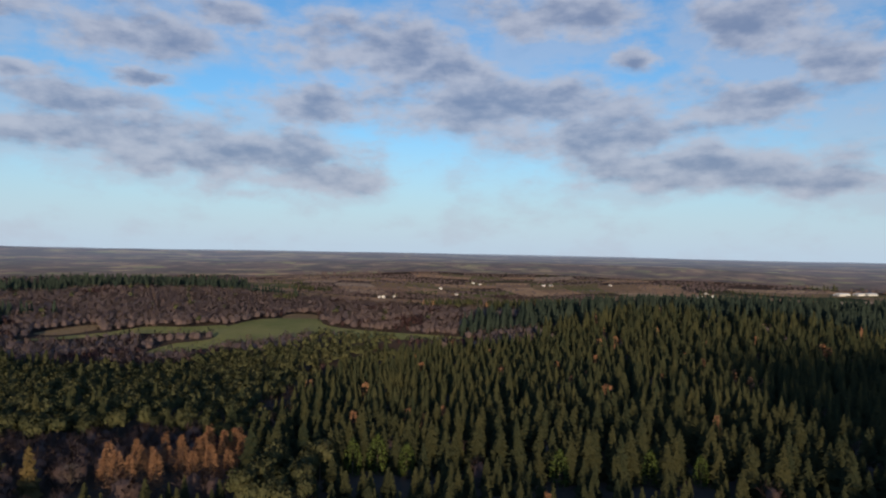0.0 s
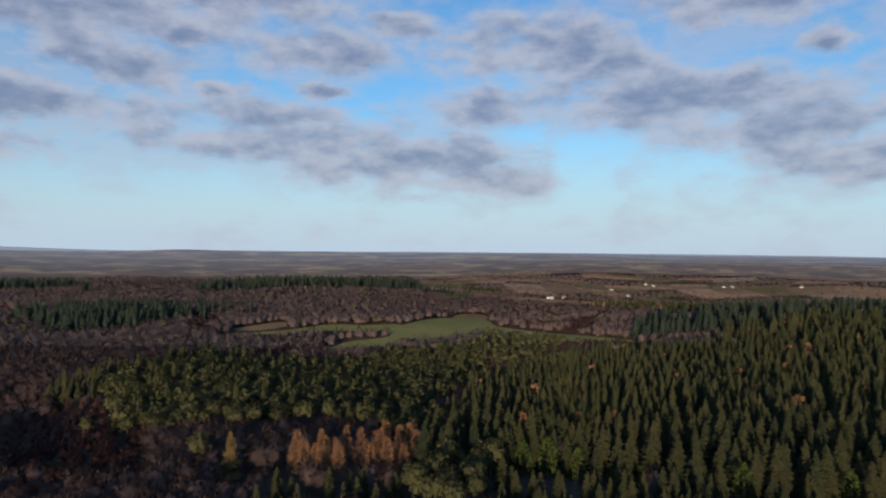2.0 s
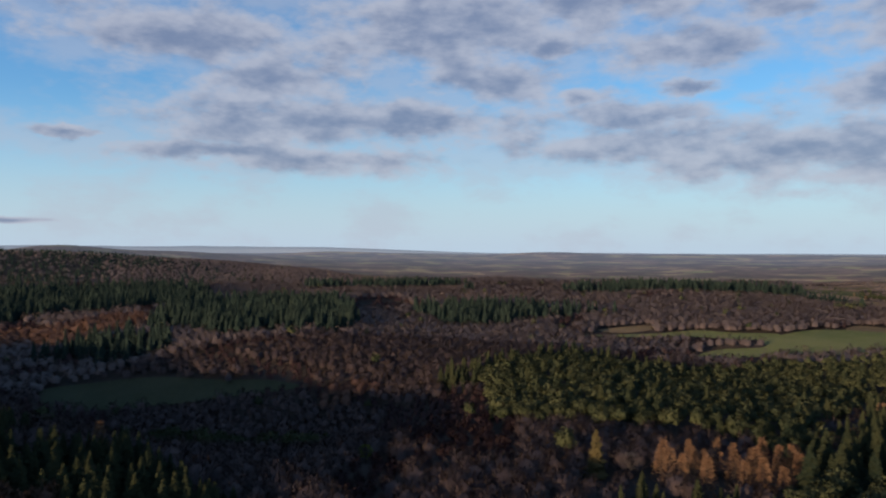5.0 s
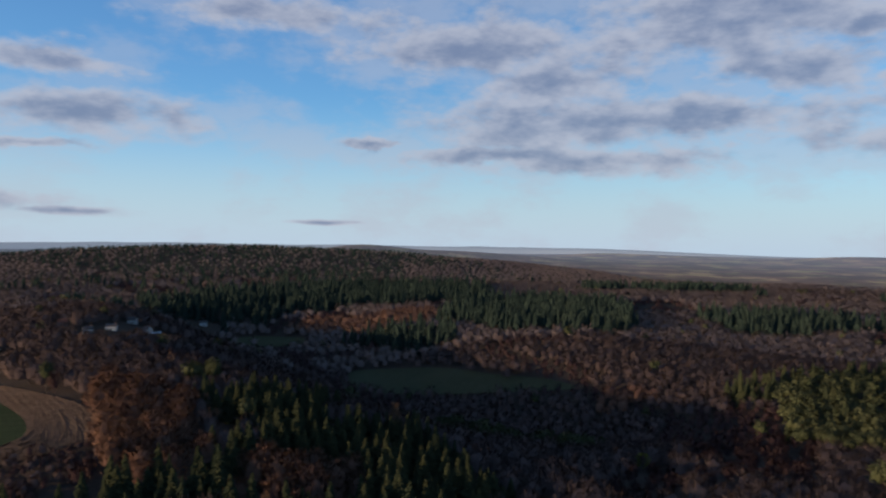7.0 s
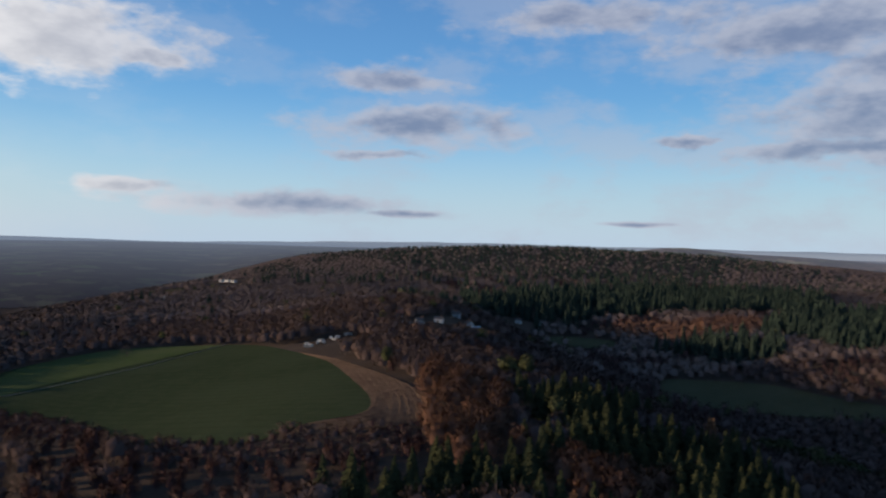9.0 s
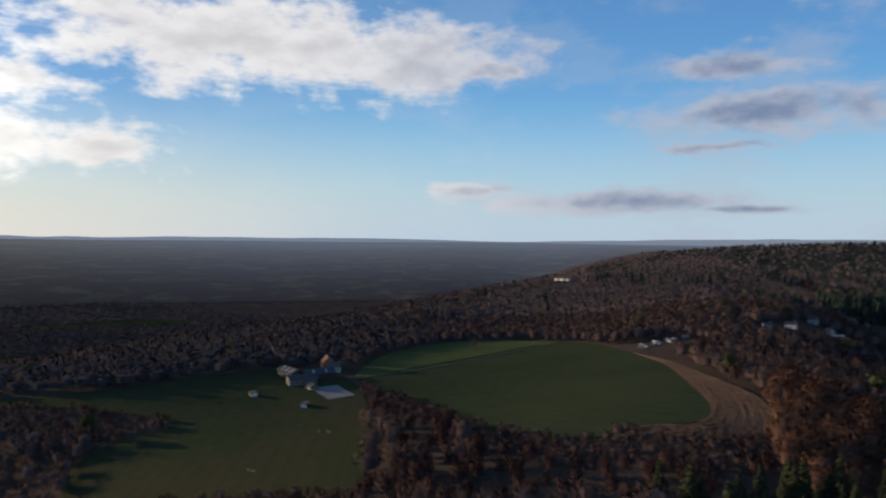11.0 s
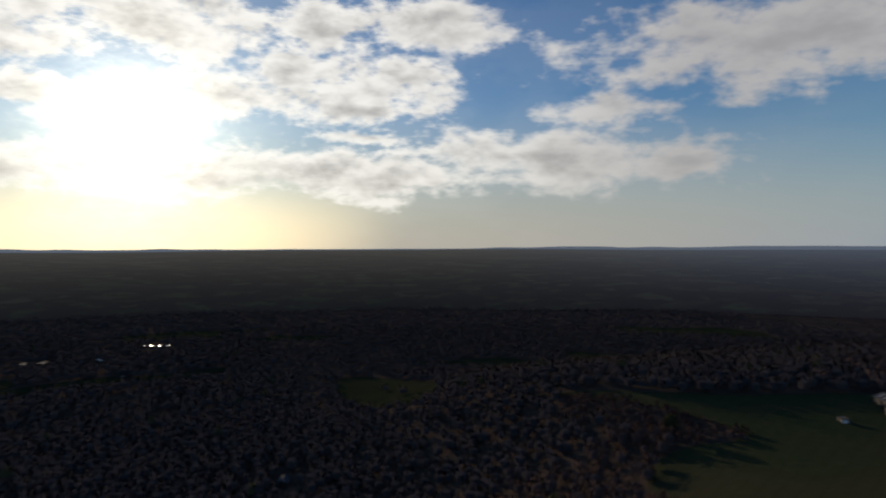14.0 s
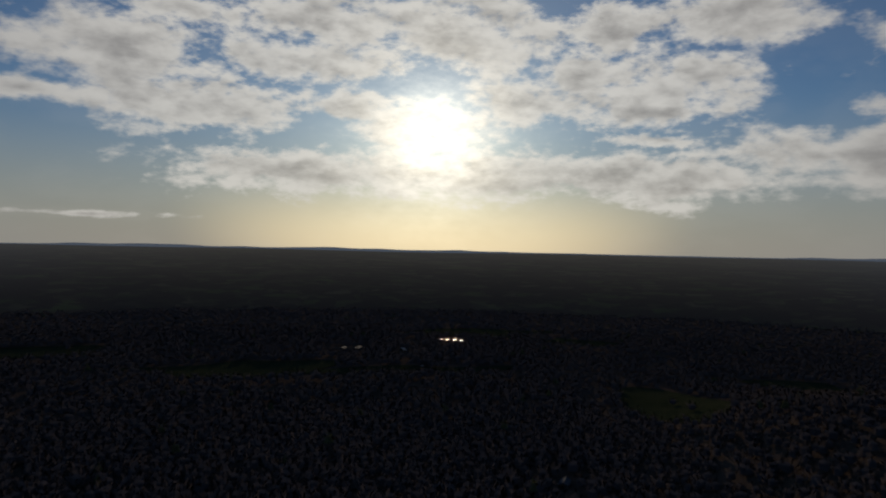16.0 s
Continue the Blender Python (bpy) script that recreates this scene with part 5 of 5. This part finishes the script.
# Houses in the broad valley to the north.
for x, y, turn, w in ((-146, 1661, 10, 12), (-137, 1666, 60, 9), (-113, 1682, 20, 9), (-4, 1887, 5, 14), (36, 1766, 15, 12), (282, 1977, 0, 15), (303, 1982, 30, 13),
                      (106, 1986, 20, 12), (88, 2009, 70, 11), (471, 1993, 0, 12), (681, 1831, 30, 13), (652, 1787, 10, 12), (682, 1787, 60, 12), (642, 1772, 20, 11)):
    house(x, y, turn, "white house among hedges in the broad valley", WHITE_WALL, DARK_TILES, w * 0.62, 6.5, 4.8, 2.6, "house", "houses in the broad valley")
for x, y, w in ((1059, 1882, 40), (1106, 1885, 26), (1139, 1891, 34)):
    barn(x, y, 20, "long white industrial shed in the broad valley", WHITE_WALL, LIGHT_ROOF, w, 18, 6, 2, 0, "industrial sheds")

# Roofs that catch the low sun on the southern plain.
for k in range(4):
    barn(28 + 15 * k, -1583 - 3 * k, 90 + 4 * k, "metal-roofed shed on the dark plain", TIMBER, BRIGHT_METAL, 10, 6, 3.4, 0.7, 0, "sheds on the plain")
barn(144, -1435, 60, "metal-roofed barn on the dark plain", TIMBER, BRIGHT_METAL, 10, 6, 3.4, 0.7)
barn(138, -1420, 95, "small metal-roofed barn on the dark plain", TIMBER, BRIGHT_METAL, 7, 5, 3, 0.5)
barn(90, -1238, 80, "small metal-roofed shed among dark woods", TIMBER, BRIGHT_METAL, 6, 4, 2.6, 0.4)
for k in range(2):
    barn(235 + 30 * k, -1437 + 6 * k, 85, "grey-roofed shed among dark woods", TIMBER, GREY_ROOF, 24, 10, 4, 1.6, 0, "sheds on the plain")
barn(-85, -651, 75, "grey-roofed barn among dark trees", TIMBER, GREY_ROOF, 18, 9, 4, 2.2)
barn(-123, -617, 20, "small grey-roofed hut among dark trees", TIMBER, GREY_ROOF, 6, 4, 2.6, 1.0)

# ---- specimen trees ----
def specimen(name, x, y, height, trunk, crown, leaf, label, bark=BARK):
    root = tagged(new(name), label, "tree")
    part("trunk", mesh_of("trunk", *trunk, bark), None, root)
    part("crown", crown_mesh("crown", crown, leaf), None, root)
    root.matrix_basis = Matrix.Translation((x, y, float(terrain(x, y)))) @ Matrix.Diagonal((height, height, height, 1))


def column_crown():
    c = [(0.25 * math.sin(math.pi * min(0.98, 0.25 + h * 0.73)) ** 0.7 * math.cos(a), 0.25 * math.sin(math.pi * min(0.98, 0.25 + h * 0.73)) ** 0.7 * math.sin(a), 0.05 + 0.93 * h)
         for h in np.linspace(0, 1, 13) for a in np.linspace(0, 6.28, 9) + h * 9]
    return tufts(np.array(c), np.full(len(c), 0.08), 6, 1.5)


THUJA = leaf_mat("bright_conifer", (0.046, 0.064, 0.018), (0.058, 0.078, 0.022), (0.076, 0.094, 0.028))
for x, y, h in ((-43, 354, 17), (-31, 357, 19), (-16, 353, 16), (58, 341, 17), (102, 343, 16), (126, 341, 14)):
    specimen("column_conifer", x, y, h, trunk_only(0.5, 0.015), column_crown(), THUJA, "bright green column-shaped conifer among dark spruces")
AUTUMN = leaf_mat("bronze_needles", (0.075, 0.056, 0.024), (0.100, 0.072, 0.030), (0.13, 0.094, 0.040))
specimen("larch", -175, 303, 24, trunk_only(0.9, 0.012), spruce_crown(20, 11, 0.27), AUTUMN, "tall bronze-green larch standing above brown scrub")
specimen("oak", -161, 310, 13, trunk_and_limbs(0.3, 0.025, 7, 0.3, 0.85), twig_crown(420, 0.3, 0.42, 0.10), HAZE_GREY_TWIGS, "pale grey bare tree beside the larches")
specimen("golden_tree", -295, 262, 11, trunk_and_limbs(0.3, 0.02, 5, 0.2, 0.8), tufts(crown_points(34, 0.25, 0.95, 0.34), np.full(34, 0.1), 10), GOLD,
         "yellow-green bushy tree standing alone in shade")
specimen("golden_tree", -293, 302, 7, trunk_and_limbs(0.3, 0.02, 5, 0.2, 0.8), tufts(crown_points(24, 0.2, 0.95, 0.4), np.full(24, 0.11), 9), GOLD,
         "small yellow-green bushy tree among birches")
specimen("oak", -626, -265, 11, trunk_and_limbs(0.3, 0.025, 7, 0.3, 0.85), twig_crown(420, 0.3, 0.5, 0.13), BEECH, "bare spreading oak beside the field fence")
specimen("oak", -260, 958, 13, trunk_and_limbs(0.3, 0.025, 7, 0.3, 0.85), twig_crown(420, 0.3, 0.5, 0.13), BEECH, "dark bare oak alone in the pasture")
for x, y, h in ((-1081, -335, 27), (-1089, -322, 22), (-1142, -462, 28), (-1158, -455, 24), (-1128, -470, 25), (-1550, -288, 24), (-1614, -363, 22), (-1606, -350, 19), (-918, -281, 20)):
    specimen("dark_conifer", x, y, h, trunk_only(0.9, 0.014), spruce_crown(16, 8, 0.28), HAZED_NEEDLES, "tall dark conifer standing above bare woods")


# ---- rough stubble rows ----
MAIZE_EDGE = FIELDS[MAIZE_AT][0]


CROP_EDGE = FIELDS[MAIZE_AT - 1][0]


def stubble_rows():
    """Rows of broken stalks that run round the crop field: ragged low strips on the ground."""
    vs, fs, k = [], [], 0
    heart = CROP_EDGE.mean(0)
    ring = np.concatenate([CROP_EDGE, CROP_EDGE[:1]])
    for row in range(150):
        line = heart + (ring - heart) * (0.97 + 0.0085 * row)
        at = np.concatenate([[0], np.cumsum(np.hypot(*np.diff(line, axis=0).T))])
        s = np.arange(0, at[-1], 1.6)
        x = np.interp(s, at, line[:, 0]) + 0.5 * np.sin(s / 7 + row)
        y = np.interp(s, at, line[:, 1]) + 0.5 * np.cos(s / 9 + row)
        ok = inside(x, y, MAIZE_EDGE)
        z = terrain(x, y) + 0.5 + np.hypot(x, y) * 0.0006
        top = z + rng.uniform(0.06, 0.34, len(x))
        for i in np.nonzero(ok[:-1] & ok[1:] & (rng.uniform(size=len(s) - 1) < 0.85))[0]:
            vs += [(x[i], y[i], z[i]), (x[i + 1], y[i + 1], z[i + 1]), (x[i + 1] + 0.2, y[i + 1] + 0.3, top[i + 1]), (x[i] + 0.2, y[i] + 0.3, top[i])]
            fs.append((k, k + 1, k + 2, k + 3))
            k += 4
    return vs, fs


v, f = stubble_rows()
tagged(part("stubble_rows", mesh_of("stubble_rows", v, f, MAIZE), None), "brown broken maize stalks in curving rows", "stubble", kind="stuff")
